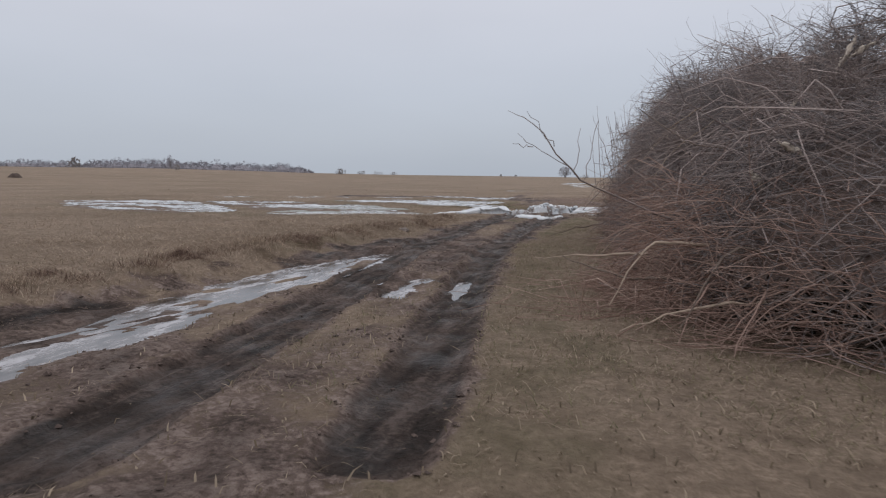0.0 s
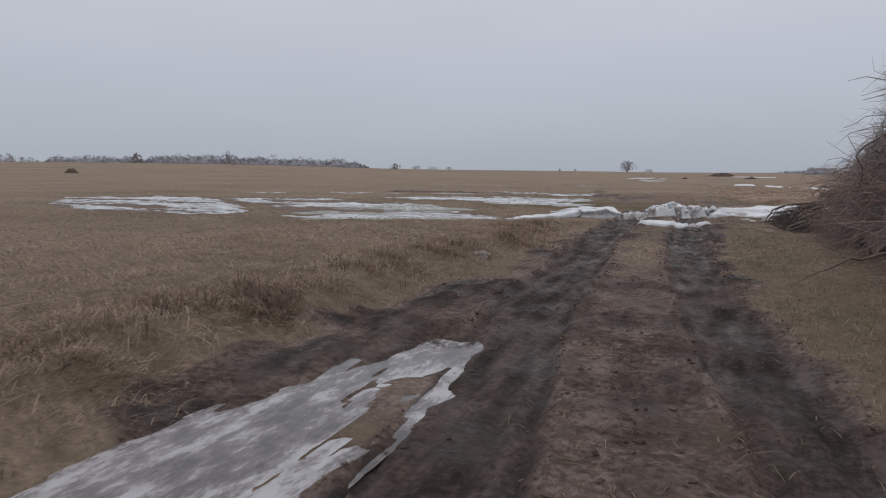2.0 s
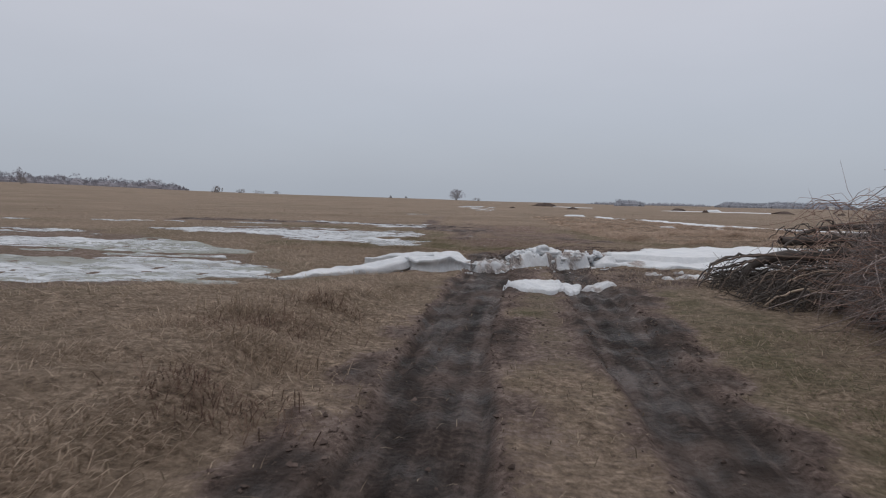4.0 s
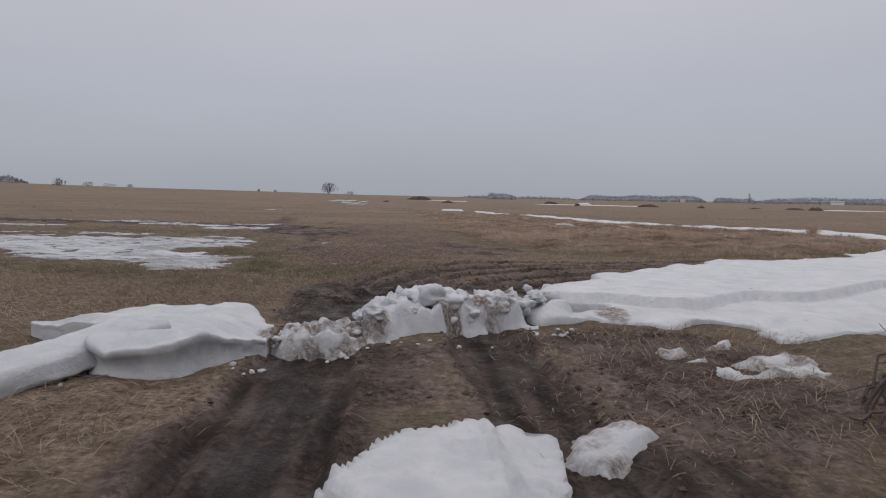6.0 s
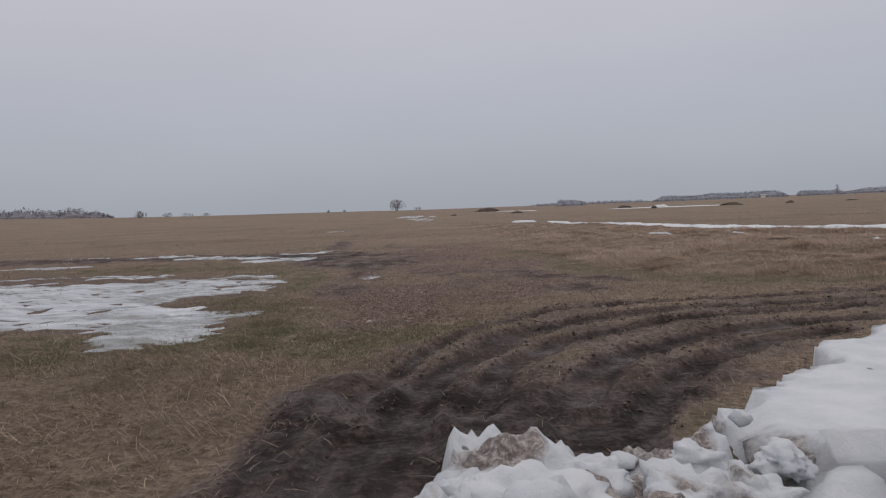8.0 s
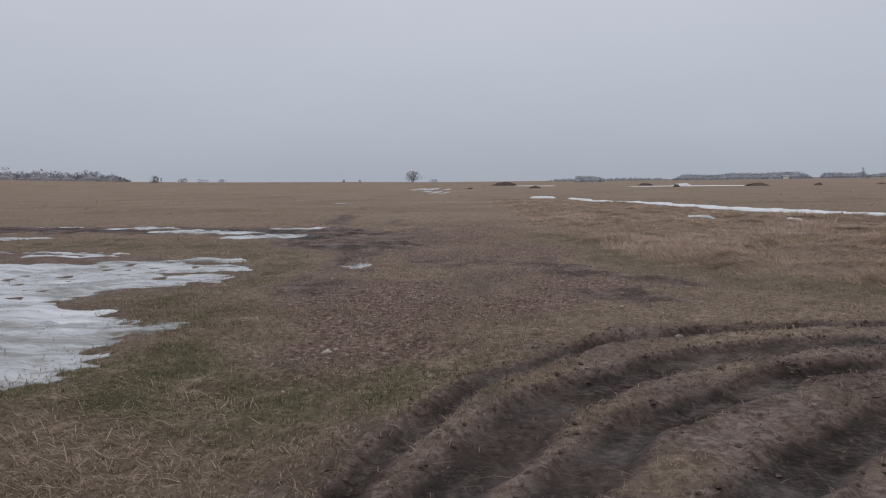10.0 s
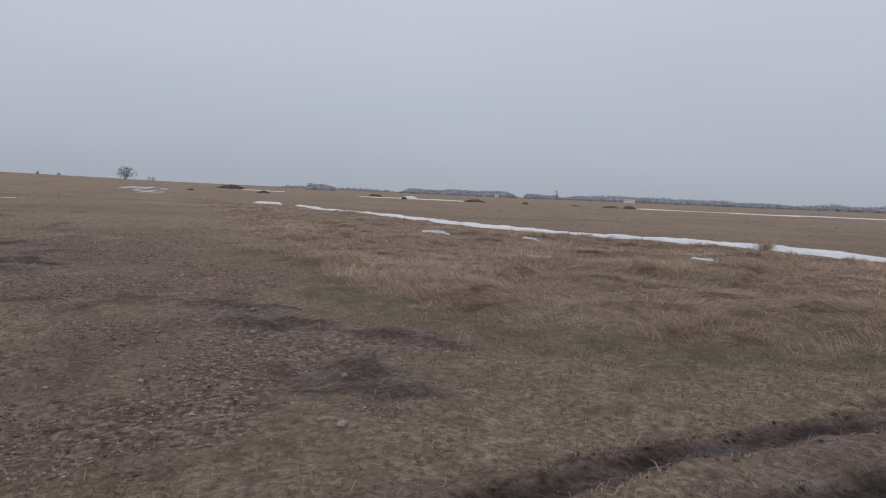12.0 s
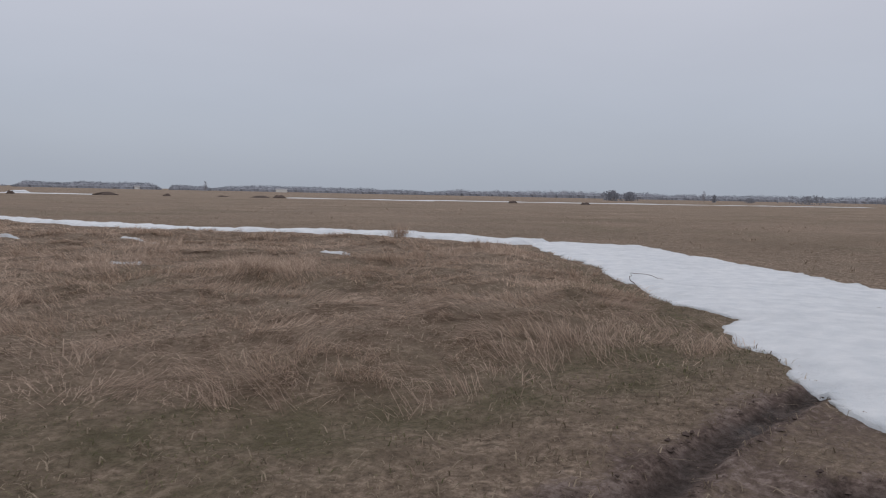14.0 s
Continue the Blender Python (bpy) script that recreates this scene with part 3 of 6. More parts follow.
DARKLIMB = make_bark("dark_wet_bark", (0.055, 0.05, 0.046), (0.2, 0.175, 0.16))
LIMB = make_bark("limb_bark", (0.11, 0.085, 0.07), (0.27, 0.215, 0.18))
PALE = make_bark("bare_wood", (0.34, 0.26, 0.2), (0.55, 0.46, 0.37))
RAWWOOD = make_bark("raw_split_wood", (0.5, 0.43, 0.36), (0.72, 0.65, 0.56))
# Darker than the twigs: the shade deep in the heap is put into this colour.
HEAPFILL = make_plain("shaded_heap_fill", (0.11, 0.085, 0.075), (0.26, 0.2, 0.175), 0.05)
# Distance haze is mixed into this colour: bluer and greyer than bare bark.
HAZEWOOD = make_plain("hazed_far_trees", (0.25, 0.262, 0.292), (0.29, 0.302, 0.334), 9.0)
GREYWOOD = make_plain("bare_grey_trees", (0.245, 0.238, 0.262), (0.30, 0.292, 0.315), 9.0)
BUSHWOOD = make_plain("bare_bush_wood", (0.19, 0.175, 0.17), (0.29, 0.27, 0.262), 1.5)
CLOD = make_plain("crumbled_mud", (0.05, 0.038, 0.033), (0.15, 0.115, 0.1), 0.12)
GRIT = make_blades("grit_stone", (0.12, 0.086, 0.072), (0.27, 0.205, 0.178), (0.5, 0.42, 0.38))
HEAPDIRT = make_plain("dark_earth", (0.06, 0.048, 0.043), (0.14, 0.11, 0.095), 0.8)


# ---- the ground: one sheet to the horizon ----
def graded(steps, reach):
    """Grid lines: runs of (from, to, step), then ever wider out to the horizon."""
    runs = [np.arange(a, b - d * 0.4, d) for a, b, d in steps] + [np.array([steps[-1][1]])]
    core = np.concatenate(runs)

    def outwards(d):
        grow = [d * 1.5]
        while sum(grow) < reach:
            grow.append(min(grow[-1] * 1.22, 220))
        return np.cumsum(grow)

    return np.concatenate([(core[0] - outwards(steps[0][2]))[::-1], core, core[-1] + outwards(steps[-1][2])])


def build_ground():
    gx = graded([(-18, -3.5, 0.3), (-3.5, -1.2, 0.075), (-1.2, 3.6, 0.05), (3.6, 6.5, 0.075), (6.5, 16.5, 0.17), (16.5, 26, 0.3)], 3200)
    gy = graded([(-20, -15.5, 0.3), (-15.5, -9, 0.1), (-9, 18, 0.068), (18, 31, 0.17), (31, 48, 0.32)], 3200)
    x, y = np.meshgrid(gx, gy)
    z = ground_z(x, y)
    ny, nx = x.shape
    i, j = np.meshgrid(np.arange(nx - 1), np.arange(ny - 1))
    a = j * nx + i
    me = mesh_from("ground", np.stack([x, y, z], -1).reshape(-1, 3), np.stack([a, a + 1, a + nx + 1, a + nx], -1).reshape(-1, 4))
    for key, v in zip(("mud", "gravel", "green"), masks(x, y)):
        me.attributes.new(key, "FLOAT", "POINT").data.foreach_set("value", np.asarray(v, np.float32).ravel())
    lane = np.minimum.reduce([line_dist(x, y, r) for r in [RUT_LEFT, RUT_RIGHT] + BENDS])
    me.attributes.new("lane", "FLOAT", "POINT").data.foreach_set("value", np.minimum(lane, 2.0).astype(np.float32).ravel())
    me.attributes.new("straight", "FLOAT", "POINT").data.foreach_set("value", smooth(12, 10, y).astype(np.float32).ravel())
    put("ground", me, GROUND, label="flat brown winter field with a rutted muddy track", category="ground", kind="structure")


build_ground()


# ---- snow, ice and water ----
def sheet(name, poly, height, res, material, label, category, edge=0.07, wobble=0.08, wave=0.5, lumps=0.03, lump_size=0.35, dirt=None, cut=None, seed=0, extra=None, kind="", group="", holes=0.0, level=None, grow=0.0, rough=0.0, under=None, lean=(1, 1), fray=0.0, even=0.0):
    """A raised sheet with a ragged outline and broken sides, lying on the ground."""
    p = np.array(poly)
    gx = np.arange(p[:, 0].min() - 0.4, p[:, 0].max() + 0.4, res)
    gy = np.arange(p[:, 1].min() - 0.4, p[:, 1].max() + 0.4, res)
    x, y = np.meshgrid(gx, gy)
    x = x + res * 0.3 * (vnoise(x * 31.7, y * 27.1, seed) - 0.5)
    s = inside(x, y, poly) + grow + wobble * fbm(x * lean[0], y * lean[1], wave, seed + 3, 5)
    if fray:
        s = s + fray * fbm(x * lean[0], y * lean[1], 0.3, seed + 21, 4)
    if holes:
        s = np.minimum(s, 3 * (holes + 0.8 * fbm(x * lean[0], y * lean[1], wave * 2.2, seed + 9, 5) + 0.45 * fbm(x * 0.45 * lean[0], y * lean[1], 0.5, seed + 12, 3)) * wave)
    if cut is not None:
        s = cut(x, y, s)
    top = height if extra is None else height * extra(x, y)
    g = ground_z(x, y)
    lie = g + even * smooth(0, 0.5, s) * (0.05 * fbm(x, y, 4.5, 3) + far_rise(x, y) - g)
    z = lie + np.where(s > 0, top * smooth(0, edge, s) + lumps * smooth(0, edge * 2, s) * fbm(x, y, lump_size, seed + 5), -0.05)
    if rough:
        z = z + rough * smooth(0, edge, s) * (np.abs(fbm(x, y, 0.16, seed + 15, 3)) + 0.6 * fbm(x, y, 0.07, seed + 16, 2))
    if under is not None:
        # a broken plate: the rim stands on the outline and the foot lies back under it
        out = s <= 0
        near = np.zeros(out.shape, bool)
        near[1:] |= out[:-1]
        near[:-1] |= out[1:]
        near[:, 1:] |= out[:, :-1]
        near[:, :-1] |= out[:, 1:]
        rim = near & ~out
        sy, sx = np.gradient(s, res)
        n = np.hypot(sx, sy) + 1e-6
        move = np.where(out, under - np.maximum(s, -res * 1.5), np.where(rim, -s, 0.0))
        x, y = x + move * sx / n, y + move * sy / n
        z = np.where(rim, g + top * 0.9, z)
    if level is not None:
        z = np.full(np.shape(x), level)
    keep = s > 0
    ny, nx = x.shape
    quad = keep[:-1, :-1] | keep[1:, :-1] | keep[:-1, 1:] | keep[1:, 1:]
    j, i = np.nonzero(quad)
    a = j * nx + i
    faces = np.stack([a, a + 1, a + nx + 1, a + nx], -1)
    used, inv = np.unique(faces, return_inverse=True)
    verts = np.stack([x, y, z], -1).reshape(-1, 3)[used]
    me = mesh_from(name, verts, inv.reshape(-1, 4))
    d = np.zeros(len(used)) if dirt is None else dirt(verts[:, 0], verts[:, 1])
    me.attributes.new("dirt", "FLOAT", "POINT").data.foreach_set("value", np.asarray(d, np.float32))
    return put(name, me, material, label=label, category=category, kind=kind, group=group)


def spot(x, y, places):
    """Dirt that gathers round some places: x, y, radius."""
    d = np.zeros(np.shape(x))
    for px, py, r in places:
        d = np.maximum(d, smooth(r, r * 0.3, np.hypot(x - px, y - py)))
    return d


TONGUE = [(-2.33, 6.28), (-2.15, 6.55), (-1.85, 7.25), (-1.44, 7.72), (-1.0, 8.2), (-0.75, 8.6), (-0.9, 8.9), (-1.2, 8.8), (-1.6, 8.3), (-2.0, 7.4), (-2.3, 6.6)]
LEFT_BLOCK = [(-0.95, 8.25), (-0.75, 8.1), (-0.45, 8.2), (-0.15, 8.65), (0.02, 9.05), (-0.05, 9.45), (-0.3, 9.65), (-0.8, 9.8), (-1.4, 9.7), (-2.0, 9.62), (-1.6, 9.25), (-1.2, 9.0)]
HUMP = [(0.62, 9.1), (0.9, 9.35), (1.3, 9.65), (1.75, 9.8), (2.15, 10.05), (2.05, 10.9), (1.8, 11.0), (1.5, 10.75), (1.25, 11.0), (0.95, 10.95), (0.7, 10.2), (0.52, 9.7)]
SLAB = [(0.66, 6.55), (0.9, 7.1), (1.2, 7.35), (1.5, 7.42), (1.68, 7.2), (1.62, 6.7), (1.5, 6.4), (1.25, 6.1), (0.95, 5.98)]
SCRAP = [(1.68, 6.95), (1.75, 7.3), (2.0, 7.42), (2.18, 7.2), (2.0, 6.95), (1.82, 6.85)]
NOTCH = [(-0.08, 9.0), (0.3, 8.95), (0.68, 9.15), (0.75, 9.75), (0.4, 9.95), (-0.05, 9.75)]
STEP = [(2.6, 10.85), (2.9, 10.8), (3.3, 10.6), (3.9, 10.55), (4.25, 10.9), (4.75, 11.2), (5.2, 11.1), (6.0, 11.5), (7.0, 12.3)]


def band_top(x, y):
    """The upper layer lies over a lower shelf along a broken step."""
    line_y = np.interp(x, [p[0] for p in STEP], [p[1] for p in STEP])
    upper = smooth(-0.02, 0.035, y - line_y - 0.06 * fbm(x, y, 0.5, 83))
    thin = 0.14 + 0.38 * smooth(0.0, 0.5, inside(x, y, SNOW_BAND))
    shelf = np.where((x > 2.5) & (x < 7), thin + (1 - thin) * upper, 0.3 + 0.7 * smooth(0.0, 0.3, inside(x, y, SNOW_BAND)))
    fade = smooth(11.5, 4.5, np.hypot(x - 2, y - 10)) * 0.78 + 0.22
    return shelf * fade


def tilted_slab():
    """A long plate of snow whose inner end is lifted off the grass."""
    line = np.array([(-2.33, 6.22), (-2.2, 6.6), (-1.97, 7.15), (-1.62, 7.72), (-1.3, 8.15), (-1.0, 8.58), (-0.8, 8.85)])
    n, m = 120, 44
    u = np.linspace(0, 1, n)
    t = u * (len(line) - 1)
    c = np.stack([np.interp(t, np.arange(len(line)), line[:, k]) for k in (0, 1)], -1)
    for _ in range(6):
        c[1:-1] = (c[:-2] + c[1:-1] * 2 + c[2:]) / 4
    d = np.gradient(c, axis=0)
    d /= np.linalg.norm(d, axis=1, keepdims=True)
    half = 0.03 + 0.21 * smooth(0, 0.45, u) + 0.025 * fbm(u * 2.5, u * 0, 0.3, 181)
    thick = 0.05 + 0.115 * smooth(0, 0.7, u)
    low = ground_z(c[:, 0], c[:, 1]) - 0.02 + 0.1 * smooth(0.45, 1.0, u)
    a = np.linspace(0, 2 * np.pi, m, endpoint=False)
    ex, ez = np.sign(np.cos(a)) * np.abs(np.cos(a)) ** 0.35, np.sign(np.sin(a)) * np.abs(np.sin(a)) ** 0.45
    across = half[:, None] * ex * (1 + 0.06 * fbm(u[:, None] * 9 + 0 * a, np.cos(a)[None] * 2 + np.sin(a)[None], 0.8, 183))
    x, y = c[:, :1] + d[:, 1:] * across, c[:, 1:] - d[:, :1] * across
    z = low[:, None] + thick[:, None] * (0.5 + 0.5 * ez) + 0.012 * fbm(x, y, 0.3, 185) + 0.006 * fbm(x + z_shift(ez), y, 0.07, 187)
    i, j = np.meshgrid(np.arange(n - 1), np.arange(m), indexing="ij")
    f = np.stack([i * m + j, (i + 1) * m + j, (i + 1) * m + (j + 1) % m, i * m + (j + 1) % m], -1).reshape(-1, 4)
    me = mesh_from("snow_bank", np.stack([x, y, z], -1).reshape(-1, 3), f)
    me.attributes.new("dirt", "FLOAT", "POINT").data.foreach_set("value", np.zeros(n * m, np.float32))
    put("snow_bank", me, SNOW, label="long thin tilted slab of broken snow on dead grass", category="snow bank", group="snow across the track")


def broken_plate():
    """A thick flat plate of snow with a sharp rim, hollowed underneath on the side of the track."""
    p = np.array(LEFT_BLOCK)
    c = np.array([-0.72, 9.0])
    n = 300
    seg = np.hypot(*(np.roll(p, -1, 0) - p).T)
    at = np.concatenate([[0], np.cumsum(seg)])
    u = np.linspace(0, at[-1], n, endpoint=False)
    loop = np.concatenate([p, p[:1]])
    o = np.stack([np.interp(u, at, loop[:, k]) for k in (0, 1)], -1)
    for _ in range(5):
        o = (np.roll(o, 1, 0) + 2 * o + np.roll(o, -1, 0)) / 4
    ray = o - c
    far = np.hypot(*ray.T)[:, None]
    ray = ray / far
    far = far + (0.035 + 0.05 * smooth(-0.5, -0.1, o[:, :1])) * fbm(o[:, :1], o[:, 1:], 0.25, 221, 4)
    thin = (0.4 + 0.6 * smooth(-2.0, -1.0, o[:, :1])) * (1 - 0.5 * smooth(-0.35, 0.0, o[:, :1])) * (1 + 0.16 * fbm(o[:, :1], o[:, 1:], 0.3, 233, 3))
    hollow = 0.06 * smooth(9.4, 8.5, o[:, 1:]) * smooth(0.0, -0.4, o[:, :1]) * (0.6 + 0.7 * vnoise(o[:, :1] * 4, o[:, 1:] * 4, 223))
    rings = []
    for q in np.linspace(0.0, 0.94, 26):
        x, y = (c[:1] + ray[:, :1] * far * q), (c[1:] + ray[:, 1:] * far * q)
        rings.append((x, y, ground_z(x, y) * 0.3 + 0.222 * (1 + (thin - 1) * smooth(0.45, 0.94, q)) + 0.012 * fbm(x, y, 0.5, 225) + 0.005 * fbm(x, y, 0.09, 227)))
    for inset, up in ((0.02, 0.222), (0.004, 0.214), (0.0, 0.2), (0.008, 0.176), (0.25, 0.16), (0.6, 0.13), (0.95, 0.085), (0.6, 0.04), (0.1, -0.04)):
        back = far - inset * hollow - (0.02 if inset == 0.02 else 0.0) - 0.02 * (inset > 0.2) * np.abs(fbm(o[:, :1] * 2, o[:, 1:] * 2 + up * 9, 0.3, 229, 3))
        x, y = c[:1] + ray[:, :1] * back, c[1:] + ray[:, 1:] * back
        rings.append((x, y, ground_z(x, y) * 0.3 + up * thin + 0.008 * fbm(x, y, 0.12, 231)))
    v = np.stack([np.concatenate(r, 1) for r in rings]).reshape(-1, 3)
    m = len(rings)
    a, b = np.meshgrid(np.arange(m - 1), np.arange(n), indexing="ij")
    f = np.stack([a * n + b, a * n + (b + 1) % n, (a + 1) * n + (b + 1) % n, (a + 1) * n + b], -1).reshape(-1, 4)
    me = mesh_from("snow_bank", v, f[:, ::-1])
    me.attributes.new("dirt", "FLOAT", "POINT").data.foreach_set("value", (spot(v[:, 0], v[:, 1], [(0.05, 9.2, 0.3)])).astype(np.float32))
    put("snow_bank", me, SNOW, label="thick white plate of old snow with a hollowed side", category="snow bank", group="snow across the track")


def z_shift(v):
    return np.asarray(v)[None] * 0.6


tilted_slab()
broken_plate()
sheet("snow_bank", HUMP, 0.17, 0.026, SNOW, "crumbled dirty snow hump between the wheel ruts", "snow bank", edge=0.1, wobble=0.12, wave=0.3, lumps=0.06, lump_size=0.3, rough=0.055, seed=3, group="snow across the track", dirt=lambda x, y: 0.12 + 0.25 * fbm(x, y, 0.3, 79) + 0.8 * spot(x, y, [(1.3, 9.75, 0.25), (1.05, 10.55, 0.33), (1.62, 10.2, 0.42), (1.75, 10.8, 0.4), (0.6, 9.4, 0.3)]))
sheet("snow_field", SNOW_BAND, 0.205, 0.05, SNOW, "broad sheet of white old snow with a broken edge", "snow", edge=0.07, wobble=0.14, wave=0.45, even=0.85, lumps=0.012, lump_size=2.1, rough=0.005, seed=4, under=-0.01, cut=lambda x, y, s: np.minimum(s, 2.2 * (np.hypot((x - 2.6) / 1.7, y - 10.55) - 0.18 + 0.05 * fbm(x, y, 0.2, 85))), group="snow across the track", extra=band_top, dirt=lambda x, y: 0.75 * spot(x, y, [(2.1, 10.7, 0.5), (2.1, 11.5, 0.4), (2.9, 10.3, 0.3)]))
sheet("snow_slab", SLAB, 0.045, 0.025, SNOW, "flat loose slab of wet snow on the mud", "snow", edge=0.06, wobble=0.035, wave=0.2, lumps=0.012, lump_size=0.12, rough=0.012, seed=5, under=-0.02, dirt=lambda x, y: 0.08 + 0.1 * fbm(x, y, 0.2, 87))
sheet("snow_slab", SCRAP, 0.06, 0.025, SNOW, "small thin scrap of dirty melting snow", "snow", edge=0.08, wobble=0.06, wave=0.2, lumps=0.02, lump_size=0.12, seed=6, dirt=lambda x, y: 0.45 + 0 * x)
sheet("snow_scrap", [(3.02, 8.3), (3.1, 8.55), (3.35, 8.7), (3.74, 8.9), (3.86, 8.7), (3.7, 8.35), (3.35, 8.1)], 0.022, 0.028, SNOW, "crumbling patch of melting snow on dead grass", "snow", edge=0.06, wobble=0.1, wave=0.2, lumps=0.02, lump_size=0.12, rough=0.02, seed=20, group="snow scraps", holes=0.12, dirt=lambda x, y: 0.5 + 0.3 * fbm(x, y, 0.3, 21))
for k, (px, py, r) in enumerate([(2.97, 8.94, 0.1), (3.32, 9.1, 0.07), (3.45, 9.2, 0.06), (3.0, 8.6, 0.05)]):
    sheet("snow_scrap", [(px + r * math.cos(a) * 1.3, py + r * math.sin(a)) for a in (0, 1, 2, 3, 4, 5.2)], 0.03, 0.018, SNOW, "small crumb of dirty melting snow beside the track", "snow", edge=0.05, wobble=0.07, wave=0.12, rough=0.02, seed=21 + k, dirt=lambda x, y: 0.3 + 0.3 * fbm(x, y, 0.15, 22), group="snow scraps")


def rubble():
    """Broken lumps of snow, pressed into the mud where the wheels broke through."""
    rnd = random.Random(4)
    big = [(1.2, 10.0, 0.24), (1.74, 10.18, 0.2), (1.45, 10.35, 0.15), (0.85, 9.7, 0.13), (0.98, 10.05, 0.15), (2.02, 10.3, 0.13), (1.52, 9.92, 0.1), (0.72, 9.4, 0.1), (1.9, 10.6, 0.13), (1.0, 9.6, 0.08), (1.35, 9.75, 0.07), (2.2, 10.5, 0.1), (0.62, 9.6, 0.08)]
    for k in range(125):
        if k >= 112:
            px, py, r = big[k - 112]
        elif k < 40:
            px, py, r = rnd.uniform(0.0, 0.66), rnd.uniform(8.95, 9.75), rnd.uniform(0.015, 0.045)
        elif k < 60:
            px = rnd.uniform(-1.1, 0.1)
            py, r = 8.62 + 0.3 * px + rnd.uniform(-0.4, 0.1) * rnd.random(), rnd.uniform(0.006, 0.04) * (0.4 + rnd.random() ** 2)
        elif k < 95:
            px = rnd.uniform(0.7, 2.3)
            py, r = 9.15 + 0.52 * px + rnd.uniform(0, 1.0), rnd.uniform(0.02, 0.065)
        else:
            px = rnd.uniform(-0.6, 2.4)
            py, r = 8.62 + 0.42 * px + rnd.uniform(0, 0.25), rnd.uniform(0.012, 0.03)
        bm = bmesh.new()
        bmesh.ops.create_icosphere(bm, subdivisions=4 if r > 0.075 else 2, radius=1)
        for v in bm.verts:
            if r > 0.075:
                v.co = v.co * (1 + 0.16 * abs(noise.noise(v.co * 4.5 + Vector((k, 0, 0)))) + 0.09 * noise.noise(v.co * 11 + Vector((k, 0, 0))))
            n = noise.noise(v.co * 1.3 + Vector((k * 3.1, 0, 0))) + 0.5 * noise.noise(v.co * 3.1 + Vector((0, k * 1.7, 0)))
            v.co = v.co * (0.85 + 0.55 * n)
            v.co.z *= 0.75
        me = bpy.data.meshes.new("snow_lump")
        bm.to_mesh(me)
        bm.free()
        me.polygons.foreach_set("use_smooth", [True] * len(me.polygons))
        at = me.attributes.new("dirt", "FLOAT", "POINT")
        grime = rnd.choice([0.0, 0.0, 0.15, 0.3, 0.5])
        at.data.foreach_set("value", [grime * 0.6 + (0.35 * noise.noise(v.co * 1.8 + Vector((0, 0, k))) if r > 0.075 else 0) for v in me.vertices])
        ob = put("snow_lump", me, SNOW, label="broken dirty lump of snow in the wheel rut", category="snow", group="snow lumps")
        g = float(ground_z(px, py))
        ob.matrix_world = pose(px, py, g + r * 0.3 + (0.15 if r > 0.075 else 0.17) * float(smooth(-0.02, 0.16, inside(px, py, HUMP))) + 0.19 * float(smooth(0.0, 0.1, inside(px, py, SNOW_BAND))) + 0.1 * float(smooth(0.0, 0.1, inside(px, py, NOTCH))), 0, 0, rnd.uniform(0, 360)) @ Matrix.Diagonal((r, r * rnd.uniform(0.7, 1.2), r * rnd.uniform(0.7, 1.0), 1))


rubble()

sheet("snow_crust", NOTCH, 0.12, 0.025, SNOW, "dirty trampled snow in the gap where wheels broke through", "snow", edge=0.1, wobble=0.1, wave=0.3, lumps=0.05, lump_size=0.2, rough=0.06, seed=7, group="snow across the track", dirt=lambda x, y: 0.5 + 0.3 * fbm(x, y, 0.25, 77))

# the far strip that runs on from the snow field, and the scraps beside it
STRIP = [(17.4, 26.3), (18.4, 26.2), (19.3, 26.5), (19.1, 27.6), (18.7, 29.6), (17.9, 31.7), (17.2, 33.2), (14.7, 35.7), (12.9, 40), (11.2, 46), (8.9, 57), (7.6, 65), (6.9, 64.8), (8.0, 56), (10.3, 44.5), (11.9, 38.2), (13.6, 34.4), (15.9, 32.2), (16.8, 29.8), (17.1, 27.5)]
sheet("snow_strip", STRIP, 0.09, 0.12, SNOW, "long narrow strip of snow lying in a furrow of the field", "snow", edge=0.25, wobble=0.2, wave=1.4, lumps=0.02, seed=8, grow=-0.08)
sheet("snow_strip", [(4.4, 70.2), (5.2, 68.0), (6.2, 66.9), (6.5, 67.8), (5.8, 69.6), (4.8, 71.4)], 0.14, 0.15, SNOW, "short strip of snow lying in a furrow", "snow", edge=0.3, wobble=0.2, wave=1.2, seed=9)
for k, (ax, ay, bx, by) in enumerate(STRAW_SCRAPS):
    ux, uy = bx - ax, by - ay
    n = math.hypot(ux, uy)
    vx, vy = -uy / n * 0.07, ux / n * 0.07
    sheet("snow_scrap", [(ax, ay), (ax + ux * 0.4 - vx, ay + uy * 0.4 - vy), (bx, by), (ax + ux * 0.6 + vx, ay + uy * 0.6 + vy)], 0.05, 0.04, SNOW, "thin scrap of snow lying in dry straw", "snow", edge=0.05, grow=0.02, dirt=lambda x, y: 0.2 + 0.25 * fbm(x, y, 0.3, 47), wobble=0.05, wave=0.4, seed=40 + k, group="snow scraps")

